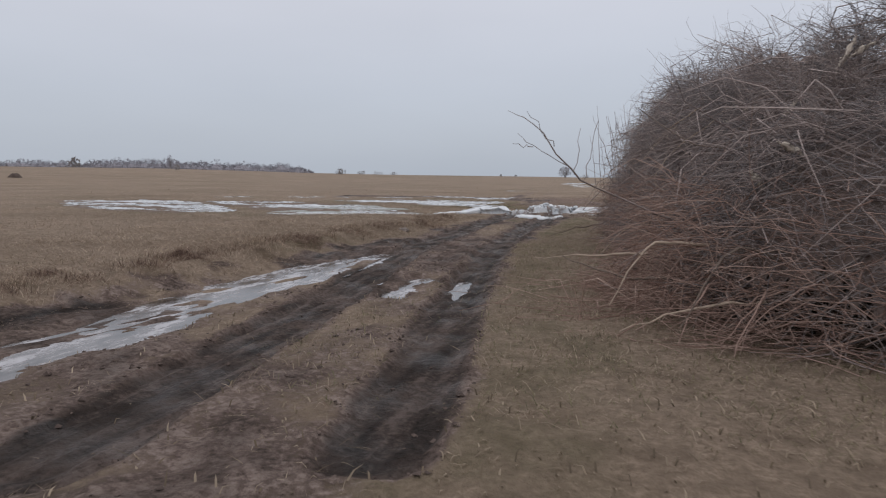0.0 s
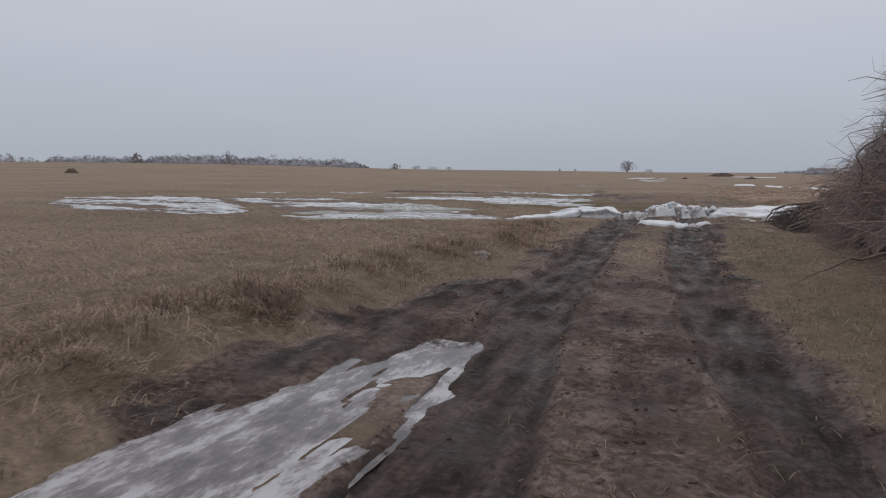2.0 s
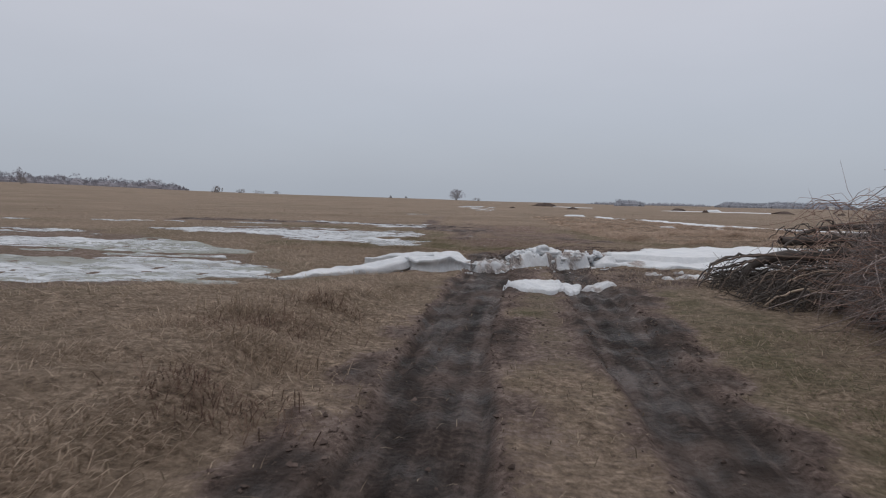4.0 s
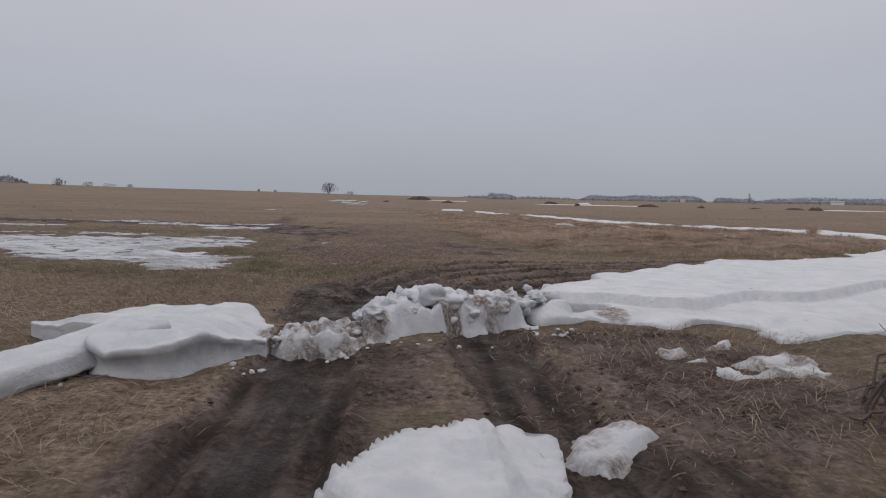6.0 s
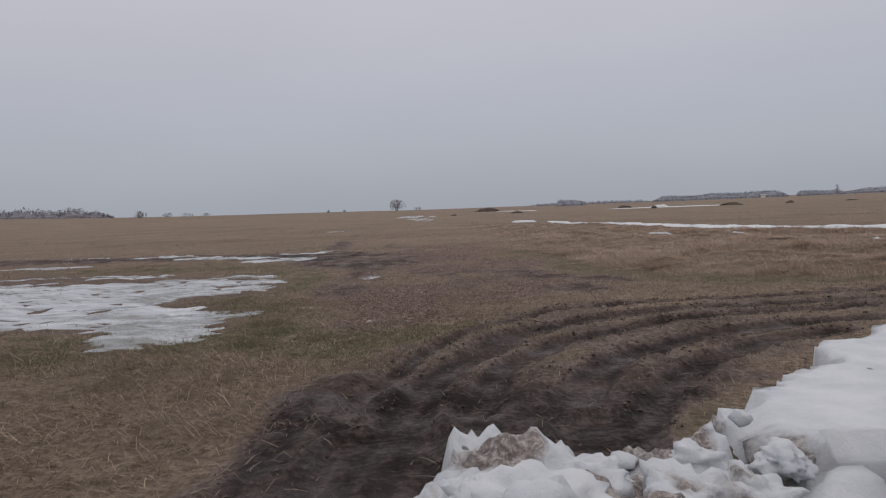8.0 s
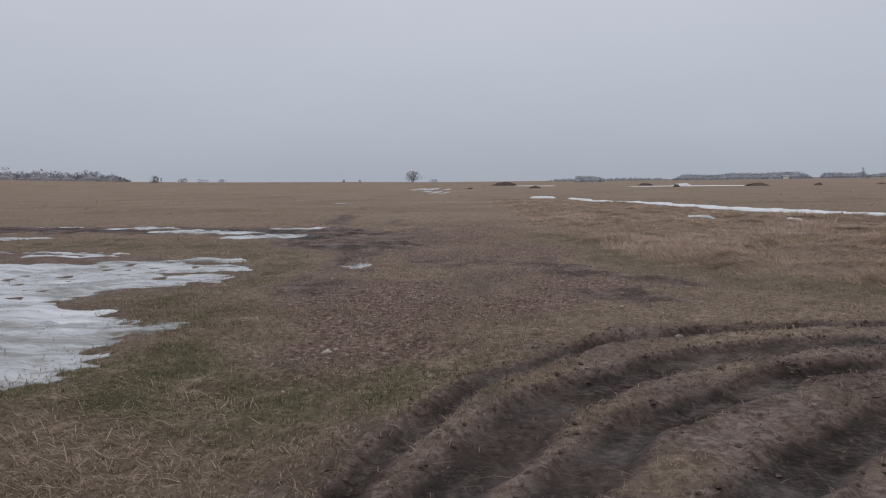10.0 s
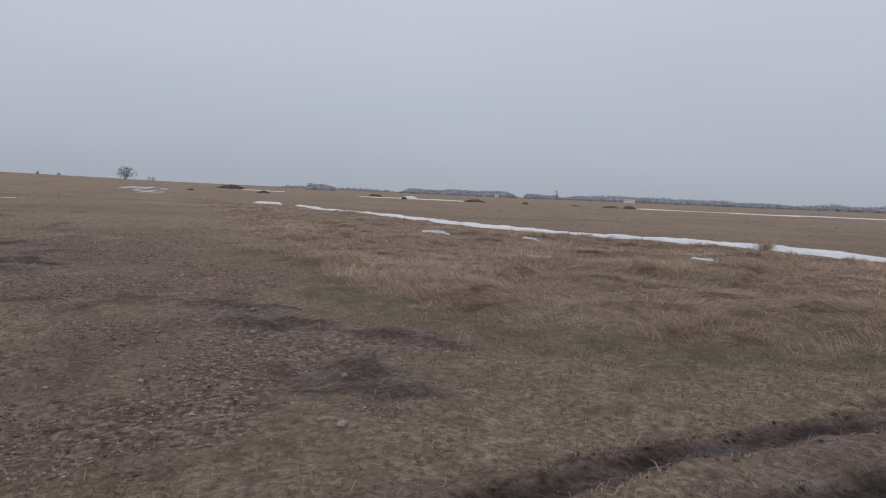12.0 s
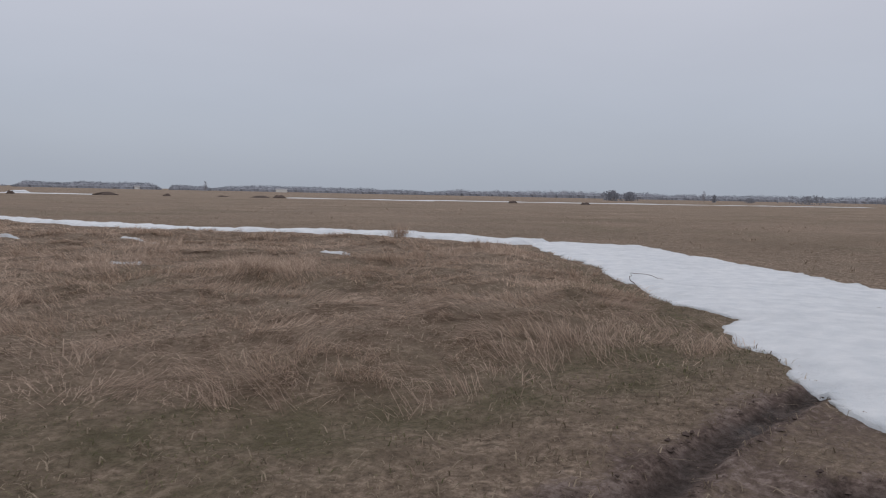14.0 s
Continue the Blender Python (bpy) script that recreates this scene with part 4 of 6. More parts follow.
for k, (poly, hole) in enumerate([(ICE_A, 0.3), (ICE_B, 0.05), (ICE_C, 0.2)]):
    sheet("ice_sheet", poly, 0.012, 0.06, ICE, "wet grey-white sheet of melting ice on the field", "ice", edge=0.1, wobble=0.3, wave=1.0 if k else 1.4, lumps=0.003, seed=60 + k, group="ice on the field", kind="stuff", holes=hole, lean=(0.5, 1.5), fray=0.22)
for k, (cx, cy, a, b) in enumerate([(-11.5, 27.6, 1.9, 0.5), (-7.0, 28.9, 1.6, 0.55), (-4.6, 27.4, 1.0, 0.6), (-13.2, 32, 0.9, 0.35), (-9.5, 30.6, 1.2, 0.3), (-5.0, 31.0, 0.9, 0.35), (-3.6, 21.9, 0.9, 0.25), (-17, 27, 2.4, 0.6), (-22, 25, 2.5, 0.5), (-9.5, 60, 1.5, 0.35), (-5.5, 106, 0.5, 9), (-7.2, 112, 0.7, 12), (-9.2, 126, 0.8, 14), (-11, 150, 0.9, 16), (-13.5, 150, 1.2, 10), (-7.4, 140, 0.8, 14)]):
    sheet("ice_patch", [(cx + a * math.cos(q), cy + b * math.sin(q)) for q in np.arange(0, 6.2, 0.6)], 0.018, 0.09 if cy < 50 else 0.3, ICE, "small patch of ice and slush on the field", "ice", edge=0.15, wobble=0.3, wave=0.7, lumps=0.003, seed=70 + k, group="ice on the field", kind="stuff", holes=0.12, lean=(0.5, 1.6), fray=0.18)

MELT = [(-2.35, 6.0), (-2.9, 5.7), (-4.6, 5.3), (-7, 5), (-9.2, 8), (-9.5, 12), (-8.4, 13.9), (-5.9, 12.6), (-4.8, 11), (-4.3, 9.1), (-3.4, 8.2), (-2.75, 7.4)]
sheet("melt_water", MELT, 0.012, 0.1, MELTING, "shallow greenish meltwater with slush over dead grass", "water", edge=0.15, wobble=0.4, wave=1.1, lumps=0.002, seed=660, kind="stuff", holes=0.3, lean=(0.6, 1.4))

for k, p in enumerate(PUDDLES):
    pts = np.array(p)
    c = pts.mean(0)
    gx, gy = np.meshgrid(np.linspace(pts[:, 0].min(), pts[:, 0].max(), 30), np.linspace(pts[:, 1].min(), pts[:, 1].max(), 60))
    level = -0.065 if k == 0 else float(np.median(ground_z(gx, gy)[inside(gx, gy, p) > 0])) + (0, 0.012, 0.012, 0.0)[k]
    sheet("puddle", p, 0.02, 0.06, WATER, "shallow half-frozen puddle in a muddy wheel rut", "puddle", edge=0.03, wobble=0.05, wave=0.6, lumps=0.0, seed=640 + k, group="puddles", kind="structure", level=level, grow=0.1, lean=(2.4, 0.45))


# ---- grass ----
def blades(name, x, y, length, start, end, heading, width, material, label, bends=2):
    """Single bent blades of grass as one object. start, end: how far the foot and the tip lean from upright, in degrees."""
    n = len(x)
    rng = np.random.default_rng(len(name) + n)
    turn = heading + np.pi / 2 + rng.normal(0, 0.5, n)
    side = np.stack([np.cos(turn), np.sin(turn), np.zeros(n)], -1) * (width / 2)[:, None]
    at = np.stack([x, y, ground_z(x, y) - 0.01], -1)
    floor = at[:, 2] + 0.012
    v = np.empty((n, 2 * bends + 1, 3))
    for k in range(bends):
        thin = (1.0, 0.85, 0.6)[k]
        v[:, 2 * k], v[:, 2 * k + 1] = at - side * thin, at + side * thin
        a = np.radians(start + (end - start) * k / max(bends - 1, 1))
        run = np.sin(a) * length / bends
        at = at + np.stack([np.cos(heading) * run, np.sin(heading) * run, np.cos(a) * length / bends], -1)
        at[:, 2] = np.maximum(at[:, 2], floor)
    v[:, 2 * bends] = at
    tri = [(2 * k + p, 2 * k + q, 2 * k + r) for k in range(bends - 1) for p, q, r in ((0, 1, 3), (0, 3, 2))] + [(2 * bends - 2, 2 * bends - 1, 2 * bends)]
    me = mesh_from(name, v.reshape(-1, 3), (np.arange(n)[:, None, None] * (2 * bends + 1) + np.array(tri)).reshape(-1, 3), True)
    put(name, me, material, label=label, category="grass", kind="stuff")


def scatter(seed, n, x0, x1, y0, y1, density):
    rng = np.random.default_rng(seed)
    x, y = rng.uniform(x0, x1, n), rng.uniform(y0, y1, n)
    keep = rng.uniform(0, 1, n) < density(x, y)
    return x[keep], y[keep], rng


SNOWS = [TONGUE, LEFT_BLOCK, HUMP, SNOW_BAND, SLAB, NOTCH, STRIP]


def bare(x, y):
    """0 where snow, ice or mud lies, 1 on open grass."""
    k = np.ones(np.shape(x))
    for p in SNOWS:
        k = k * (inside(x, y, p) < (-0.7 if p is STRIP else 0.02))
    for p in (ICE_A, ICE_B, ICE_C, MELT):
        k = k * (1 - 0.9 * smooth(-0.2, 0.3, inside(x, y, p)))
    for ax, ay, bx, by in STRAW_SCRAPS:
        k = k * (line_dist(x + 0.15, y + 0.15, [(ax, ay), (bx, by)]) > 0.34)
    for p in PUDDLES:
        k = k * (inside(x, y, p) < 0)
    mud, gravel, green, ruts = masks(x, y)
    return k * (1 - smooth(0.25, 0.6, mud) * 0.96) * (1 - 0.8 * gravel)


def straw_clumps():
    """Tall wind-laid straw, in tufts, on the open field."""
    def dens(x, y):
        d = np.hypot(x - 3.5, y - 16)
        return bare(x, y) * smooth(-0.5, 0.4, inside(x, y, STRAW_EDGE) + 0.45 * fbm(x, y, 0.9, 90)) * np.clip(10 / (d + 1), 0, 1) ** 1.25 * (0.6 + 0.4 * smooth(-0.35, 0.15, fbm(x, y * 1.4, 0.8, 43, 3)))

    cx, cy, rng = scatter(91, 70000, 1, 19, 17.8, 62, dens)
    per = 15
    n = len(cx) * per
    dist = np.hypot(cx - 3.5, cy - 16)
    far = np.repeat(dist, per)
    wind = 3.0 + 3.2 * fbm(cx, cy, 1.3, 95)
    size = (0.2 + 0.12 * rng.random(len(cx)) + 0.2 * fbm(cx, cy, 0.9, 97)) * (1 - 0.45 * smooth(12, 32, dist))
    lie = np.repeat(smooth(-1.1, 0.1, fbm(cx, cy, 1.1, 99) + 0.5 * rng.normal(0, 1, len(cx))), per)
    x = np.repeat(cx, per) + rng.normal(0, 0.06, n)
    y = np.repeat(cy, per) + rng.normal(0, 0.06, n)
    heading = np.repeat(wind, per) + rng.normal(0, 0.55, n)
    length = np.clip(np.repeat(size, per), 0.12, 0.6) * rng.uniform(0.6, 1.2, n)
    blades("straw_grass", x, y, length, 42 + 40 * lie + rng.normal(0, 8, n), 84 + 18 * lie + rng.normal(0, 10, n), heading, 0.002 + 0.00042 * far * rng.uniform(0.6, 1.2, n), STRAW, "long pale straw laid over by the wind")


def bank_grass():
    """Matted straw beside the track."""
    def dens(x, y):
        left = smooth(0.1, -0.4, x + 0.28 + 0.2 * fbm(x, y, 1.0, 101)) * smooth(-9, -1.5, x)
        return bare(x, y) * left * (0.35 + 0.65 * smooth(-0.3, 0.4, fbm(x, y, 0.9, 103)))

    x, y, rng = scatter(105, 190000, -7, 0.3, -14, 15, dens)
    n = len(x)
    heading = 3.4 + 2.6 * fbm(x, y, 0.9, 107) + rng.normal(0, 0.7, n)
    lie = smooth(-0.5, 0.5, fbm(x, y, 0.8, 109) + 0.5 * rng.normal(0, 1, n))
    blades("bank_grass", x, y, rng.uniform(0.08, 0.3, n), 58 + 27 * lie, 86 + 18 * lie + rng.normal(0, 10, n), heading, rng.uniform(0.003, 0.006, n), HAY, "matted dead straw along the muddy track")


def short_grass():
    def dens(x, y):
        d = np.hypot(x - 1.5, y - 8)
        d = np.minimum(d, np.hypot(x - 3.4, (y + 8) * 0.7) + 2)
        return bare(x, y) * np.clip(12 / (d + 3), 0, 1) * (0.25 + 0.75 * smooth(-0.35, 0.35, fbm(x, y, 0.7, 111))) * (pile_height(x, y) < 0.6)

    x, y, rng = scatter(113, 215000, -14, 12, -15.5, 34, dens)
    n = len(x)
    d = np.hypot(x - 1.5, y - 8)
    blades("short_grass", x, y, rng.uniform(0.03, 0.11, n), rng.uniform(10, 65, n), rng.uniform(60, 110, n), rng.uniform(0, 6.28, n), 0.0028 + 0.0004 * d, SHORT, "short trampled dead grass on the field")


def turf():
    """Short curled turf on the trodden ground at the bend and along the brushwood."""
    def dens(x, y):
        return bare(x, y) * (0.3 + 0.7 * smooth(-0.5, 0.3, fbm(x, y, 0.35, 211))) * smooth(23, 17, y) * smooth(-5, -3, x)

    x, y, rng = scatter(213, 130000, -5, 6.5, 12, 23, dens)
    more_x, more_y, rng = scatter(219, 60000, -3.4, 1.6, 13.2, 18, dens)
    x, y = np.concatenate([x, more_x]), np.concatenate([y, more_y])
    rim = [(7.6, 18.0), (9, 17.9), (10.8, 19.3), (12.5, 21), (14.3, 22.7), (16.5, 25.2)]
    rim_x, rim_y, rng = scatter(223, 90000, 6.5, 17.5, 16.5, 26, lambda x, y: bare(x, y) * smooth(1.6, 0.5, line_dist(x, y, rim)))
    x, y = np.concatenate([x, rim_x]), np.concatenate([y, rim_y])
    mud, gravel, green, ruts = masks(x, y)
    leafy = rng.random(len(x)) < 0.08 + 0.75 * green
    for pick, material, label in ((~leafy, SHORT, "short curled dead turf on the trodden ground"), (leafy, LEAF, "short dull green turf between the dead grass")):
        n = int(pick.sum())
        blades("turf", x[pick], y[pick], rng.uniform(0.025, 0.085, n), rng.uniform(15, 75, n), rng.uniform(75, 125, n), rng.uniform(0, 6.28, n), rng.uniform(0.003, 0.0065, n), material, label)

    def verge(x, y):
        return bare(x, y) * (pile_height(x, y) < 0.5) * (0.35 + 0.65 * smooth(-0.4, 0.3, fbm(x, y, 0.5, 215))) * smooth(2.6, 3.1, x + 0.12 * np.minimum(y + 3, 0) * -1 + 0.3)

    x, y, rng = scatter(217, 62000, 2.2, 6.8, -12.5, 4, verge)
    for pick, material in ((rng.random(len(x)) < 0.13, HAY), (rng.random(len(x)) < 0.6, SHORT), (rng.random(len(x)) < 0.4, LEAF)):
        n = int(pick.sum())
        blades("verge_grass", x[pick], y[pick], rng.uniform(0.04, 0.17, n), rng.uniform(40, 80, n), rng.uniform(80, 112, n), rng.uniform(0, 6.28, n), rng.uniform(0.0025, 0.005, n), material, "matted dead grass along the brushwood")


def field_tufts():
    """Coarse low tufts over the open field, farther out."""
    def dens(x, y):
        d = np.minimum(np.hypot(x - 1.5, y - 8), np.hypot(x - 2.5, y + 6) + 1)
        return bare(x, y) * smooth(8, 14, d) * np.clip(26 / (d + 6), 0, 1) ** 1.5 * (0.15 + 0.85 * smooth(-0.1, 0.5, fbm(x, y, 2.6, 191)))

    cx, cy, rng = scatter(193, 6500, -45, 50, -4, 85, dens)
    per = 6
    n = len(cx) * per
    far = np.repeat(np.hypot(cx - 1.5, cy - 8), per)
    x, y = np.repeat(cx, per) + rng.normal(0, 0.09, n), np.repeat(cy, per) + rng.normal(0, 0.09, n)
    blades("field_tufts", x, y, rng.uniform(0.08, 0.24, n), rng.uniform(20, 60, n), rng.uniform(65, 105, n), rng.uniform(0, 6.28, n), 0.003 + 0.00035 * far, HAY, "coarse low tufts of dead grass over the field")


def verge_tufts():
    """Single stiff tussocks that stand out of the straw and along the track."""
    rng = np.random.default_rng(121)
    for k, (px, py, h) in enumerate([(16.9, 30.0, 0.45)]):
        n = 320
        x, y = px + rng.normal(0, 0.13, n), py + rng.normal(0, 0.1, n)
        blades("grass_tussock", x, y, h * rng.uniform(0.6, 1.3, n), rng.uniform(0, 30, n), rng.uniform(25, 95, n), np.arctan2(y - py, x - px) + rng.normal(0, 0.6, n), rng.uniform(0.004, 0.008, n), STRAW, "upright tussock of dead grass")


def edge_tufts():
    """Low dark tufts along the broken edge of the track."""
    rng = np.random.default_rng(127)
    for k in range(26):
        py = -11.5 + 0.62 * k + rng.normal(0, 0.25)
        px = -0.95 + 0.05 * min(py + 3, 0) + rng.normal(0, 0.22)
        n = 240
        h = rng.uniform(0.12, 0.26)
        x, y = px + rng.normal(0, 0.2, n), py + rng.normal(0, 0.16, n)
        blades("edge_tuft", x, y, h * rng.uniform(0.5, 1.3, n), rng.uniform(10, 65, n), rng.uniform(60, 105, n), 5.6 + rng.normal(0, 1.2, n), rng.uniform(0.003, 0.007, n), BROWN if k % 3 else HAY, "low brown tuft of dead grass at the track's edge")


def weed_clumps():
    """Dense dark brown clumps of dead weeds on the bank beside the track."""
    rng = np.random.default_rng(131)
    for px, py, w in ((-0.75, -5.1, 0.3), (-1.0, -4.9, 0.22), (-1.0, -8.0, 0.2), (-1.55, -7.6, 0.16), (-1.75, -9.7, 0.24)):
        n = 420
        x, y = px + rng.normal(0, w * 0.55, n), py + rng.normal(0, w * 0.5, n)
        h = 0.17 * np.exp(-((x - px) ** 2 + (y - py) ** 2) / (w * w)) + 0.04
        blades("weed_clump", x, y, h * rng.uniform(0.5, 1.2, n), rng.uniform(10, 65, n), rng.uniform(50, 110, n), rng.uniform(0, 6.28, n), rng.uniform(0.003, 0.006, n), BROWN, "dense clump of dark brown dead weeds")


def lumps_of(name, x, y, size, flat, material, label, category, seed):
    """Many small angular lumps lying on the ground, as one object."""
    rng = np.random.default_rng(seed)
    n = len(x)
    base = np.array([(1, 0, 0), (-1, 0, 0), (0, 1, 0), (0, -1, 0), (0, 0, 1), (0, 0, -1)], float)
    tri = np.array([(0, 2, 4), (2, 1, 4), (1, 3, 4), (3, 0, 4), (2, 0, 5), (1, 2, 5), (3, 1, 5), (0, 3, 5)])
    v = base[None] * rng.uniform(0.6, 1.25, (n, 6, 1)) + rng.normal(0, 0.18, (n, 6, 3))
    a = rng.uniform(0, 6.28, n)
    c, q = np.cos(a)[:, None], np.sin(a)[:, None]
    w = np.stack([v[:, :, 0] * c - v[:, :, 1] * q, v[:, :, 0] * q + v[:, :, 1] * c, v[:, :, 2] * flat], -1) * size[:, None, None]
    w += np.stack([x, y, ground_z(x, y) + size * flat * 0.35], -1)[:, None]
    me = mesh_from(name, w.reshape(-1, 3), (np.arange(n)[:, None, None] * 6 + tri).reshape(-1, 3), False)
    put(name, me, material, label=label, category=category, kind="stuff")


def litter():
    """Clods on the mud, grit on the track, and dead stalks trodden into both."""
    def snowless(x, y):
        k = np.ones(np.shape(x))
        for p in SNOWS + PUDDLES:
            k = k * (inside(x, y, p) < 0.03)
        return k

    def muddy(x, y):
        mud, gravel, green, ruts = masks(x, y)
        return snowless(x, y) * np.maximum(smooth(0.15, 0.5, mud) * (1 - 0.75 * ruts) * smooth(-0.3, 0.5, fbm(x, y, 0.8, 161)) * 0.6, 4 * ruts * (1 - ruts))

    x, y, rng = scatter(163, 90000, -1.5, 8.5, -15.5, 18, muddy)
    lumps_of("mud_clods", x, y, 0.005 + 0.02 * rng.random(len(x)) ** 3, 0.6, CLOD, "small crumbled clods of dark mud", "mud", 165)

    def gritty(x, y):
        mud, gravel, green, ruts = masks(x, y)
        d = np.hypot(x - 1.5, y - 14)
        return snowless(x, y) * smooth(0.2, 0.7, gravel) * np.clip(7 / (d + 1), 0, 1) * smooth(-0.5, 0.4, fbm(x, y, 0.7, 171))

    x, y, rng = scatter(173, 130000, -3.2, 4.5, 14, 32, gritty)
    lumps_of("gravel", x, y, 0.0045 + 0.012 * rng.random(len(x)) ** 3, 0.6, GRIT, "loose pinkish grey grit on the field track", "gravel", 175)

    def trodden(x, y):
        mud, gravel, green, ruts = masks(x, y)
        return snowless(x, y) * np.maximum(smooth(0.08, 0.3, mud) * (1 - 0.85 * ruts), gravel * 0.7) * (0.2 + 0.8 * smooth(-0.2, 0.5, fbm(x, y, 0.5, 181)))

    x, y, rng = scatter(183, 90000, -3, 8, -15.5, 30, trodden)
    n = len(x)
    blades("trodden_stalks", x, y, rng.uniform(0.04, 0.2, n), rng.uniform(78, 86, n), rng.uniform(86, 96, n), rng.uniform(0, 6.28, n), rng.uniform(0.003, 0.006, n), SHORT, "dead stalks trodden into the mud")


straw_clumps()
bank_grass()
short_grass()
turf()
litter()
field_tufts()
weed_clumps()
verge_tufts()
edge_tufts()


# ---- the heap of brushwood ----
def twig_paths(n, rng, x, y, z, d, length, droop, k=4):
    s = np.linspace(0, 1, k)[None, :, None]
    bend = rng.normal(0, 0.16, (n, 1, 3)) * length[:, None, None]
    p = np.stack([x, y, z], -1)[:, None] + d[:, None] * length[:, None, None] * s + bend * np.sin(s * np.pi) + rng.normal(0, 0.02, (n, k, 3)) * length[:, None, None]
    p[:, :, 2] -= droop[:, None] * length[:, None] * np.linspace(0, 1, k) ** 2
    p[:, :, 2] = np.maximum(p[:, :, 2], 0.02)
    return p


def heap_surface(n, rng, low=0.85, high=1.0):
    y = rng.uniform(-11, 5.6, n)
    s = rng.exponential(1.3, n)
    x = np.interp(y, *FRONT) + 0.06 + s
    x = np.minimum(x, 10.5)
    z = pile_height(x, y) * rng.uniform(low, high, n)
    e = 0.1
    nx, ny = -(pile_height(x + e, y) - pile_height(x - e, y)) / (2 * e), -(pile_height(x, y + e) - pile_height(x, y - e)) / (2 * e)
    nor = np.stack([nx, ny, np.ones(n)], -1)
    nor /= np.linalg.norm(nor, axis=1, keepdims=True)
    return x, y, z, nor


def brush_heap():
    rng = np.random.default_rng(131)
    heap = new("brush_pile")
    heap.location = (6.0, -3.0, 0.0)
    inv = Matrix.Translation((-6.0, 3.0, 0.0))

    def own(ob):
        ob.matrix_parent_inverse = inv
        return ob

    # added filler mound, so that the heap is not see-through between its twigs
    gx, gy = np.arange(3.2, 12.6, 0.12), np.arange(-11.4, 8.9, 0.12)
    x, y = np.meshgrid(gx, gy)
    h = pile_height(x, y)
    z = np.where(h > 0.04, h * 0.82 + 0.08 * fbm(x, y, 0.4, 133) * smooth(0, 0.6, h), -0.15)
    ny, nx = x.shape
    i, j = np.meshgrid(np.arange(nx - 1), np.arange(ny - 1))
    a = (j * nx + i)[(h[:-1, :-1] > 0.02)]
    own(put("heap_filler", mesh_from("heap_filler", np.stack([x, y, z], -1).reshape(-1, 3), np.stack([a, a + 1, a + nx + 1, a + nx], -1).reshape(-1, 4)), HEAPFILL, heap, "dark filler mound inside the heap, toned like its shaded depth"))

    for k, (n, lo, hi, r, out) in enumerate([(14500, 0.25, 0.75, 0.0034, 0.12), (8000, 0.4, 1.05, 0.0044, 0.05), (1000, 0.7, 1.5, 0.0078, 0.0)]):
        x, y, z, nor = heap_surface(n, rng)
        d = rng.normal(0, 1, (n, 3)) * np.array([0.9, 0.75, 0.42]) + np.array([-0.45, -0.1, 0.1])
        d -= nor * (d * nor).sum(1, keepdims=True) * 0.75
        d /= np.linalg.norm(d, axis=1, keepdims=True)
        d += nor * np.abs(rng.normal(0, out, (n, 1)))
        d /= np.linalg.norm(d, axis=1, keepdims=True)
        length = rng.uniform(lo, hi, n) * np.interp(y, [3.5, 6], [1, 0.45])
        p = twig_paths(n, rng, x, y, z, d, length, rng.uniform(0.0, 0.3, n), 4 if k else 4)
        rad = r * rng.uniform(0.6, 1.5, (n, 1)) * np.array([[1.0, 0.85, 0.65, 0.3]])
        v, f = tubes(p, rad, 3)
        own(put("twig_mass", mesh_from("twigs", v, f), (GREYTWIG, TWIG, TWIG)[k], heap, "fine tangled bare twigs", kind="stuff"))

    # brooms of fine twigs whose ends stick out against the sky
    for k in range(46):
        m = int(rng.integers(70, 150))
        cy = rng.uniform(-6.4, -2.2) if k < 26 else rng.uniform(-9.4, -6) if k < 38 else rng.uniform(-2, 2.5)
        cx = float(np.interp(cy, *FRONT)) + rng.uniform(0.35, 2.3)
        cz = float(pile_height(cx, cy)) * rng.uniform(0.88, 1.0)
        aim = np.array([rng.normal(-0.75, 0.3), rng.normal(-0.05, 0.35), rng.normal(0.4, 0.25)])
        d = aim + rng.normal(0, 0.26, (m, 3))
        d /= np.linalg.norm(d, axis=1, keepdims=True)
        foot = np.array([cx, cy, cz]) + rng.normal(0, 0.07, (m, 3))
        p = twig_paths(m, rng, foot[:, 0], foot[:, 1], foot[:, 2], d, rng.uniform(0.25, 0.75, m), rng.uniform(-0.25, 0.2, m))
        v, f = tubes(p, 0.0034 * rng.uniform(0.6, 1.5, (m, 1)) * np.array([[1, 0.8, 0.55, 0.25]]), 3)
        own(put("twig_mass", mesh_from("twigs", v, f), GREYTWIG if k % 3 else TWIG, heap, "broom of fine bare twig tips", kind="stuff"))

    n = 900
    y = rng.uniform(-3, 4.5, n)
    x = np.interp(y, *FRONT) + rng.uniform(0.6, 3.0, n)
    z = pile_height(x, y) * rng.uniform(0.9, 1.0, n)
    d = np.stack([rng.normal(-0.3, 0.4, n), rng.normal(0.1, 0.4, n), rng.normal(0.85, 0.35, n)], -1)
    d /= np.linalg.norm(d, axis=1, keepdims=True)
    p = twig_paths(n, rng, x, y, z, d, rng.uniform(0.3, 1.1, n), rng.uniform(-0.1, 0.3, n))
    v, f = tubes(p, 0.004 * rng.uniform(0.6, 1.4, (n, 1)) * np.array([[1, 0.8, 0.6, 0.3]]), 3)
    own(put("twig_mass", mesh_from("twigs", v, f), TWIG, heap, "fine bare twig tips at the top", kind="stuff"))

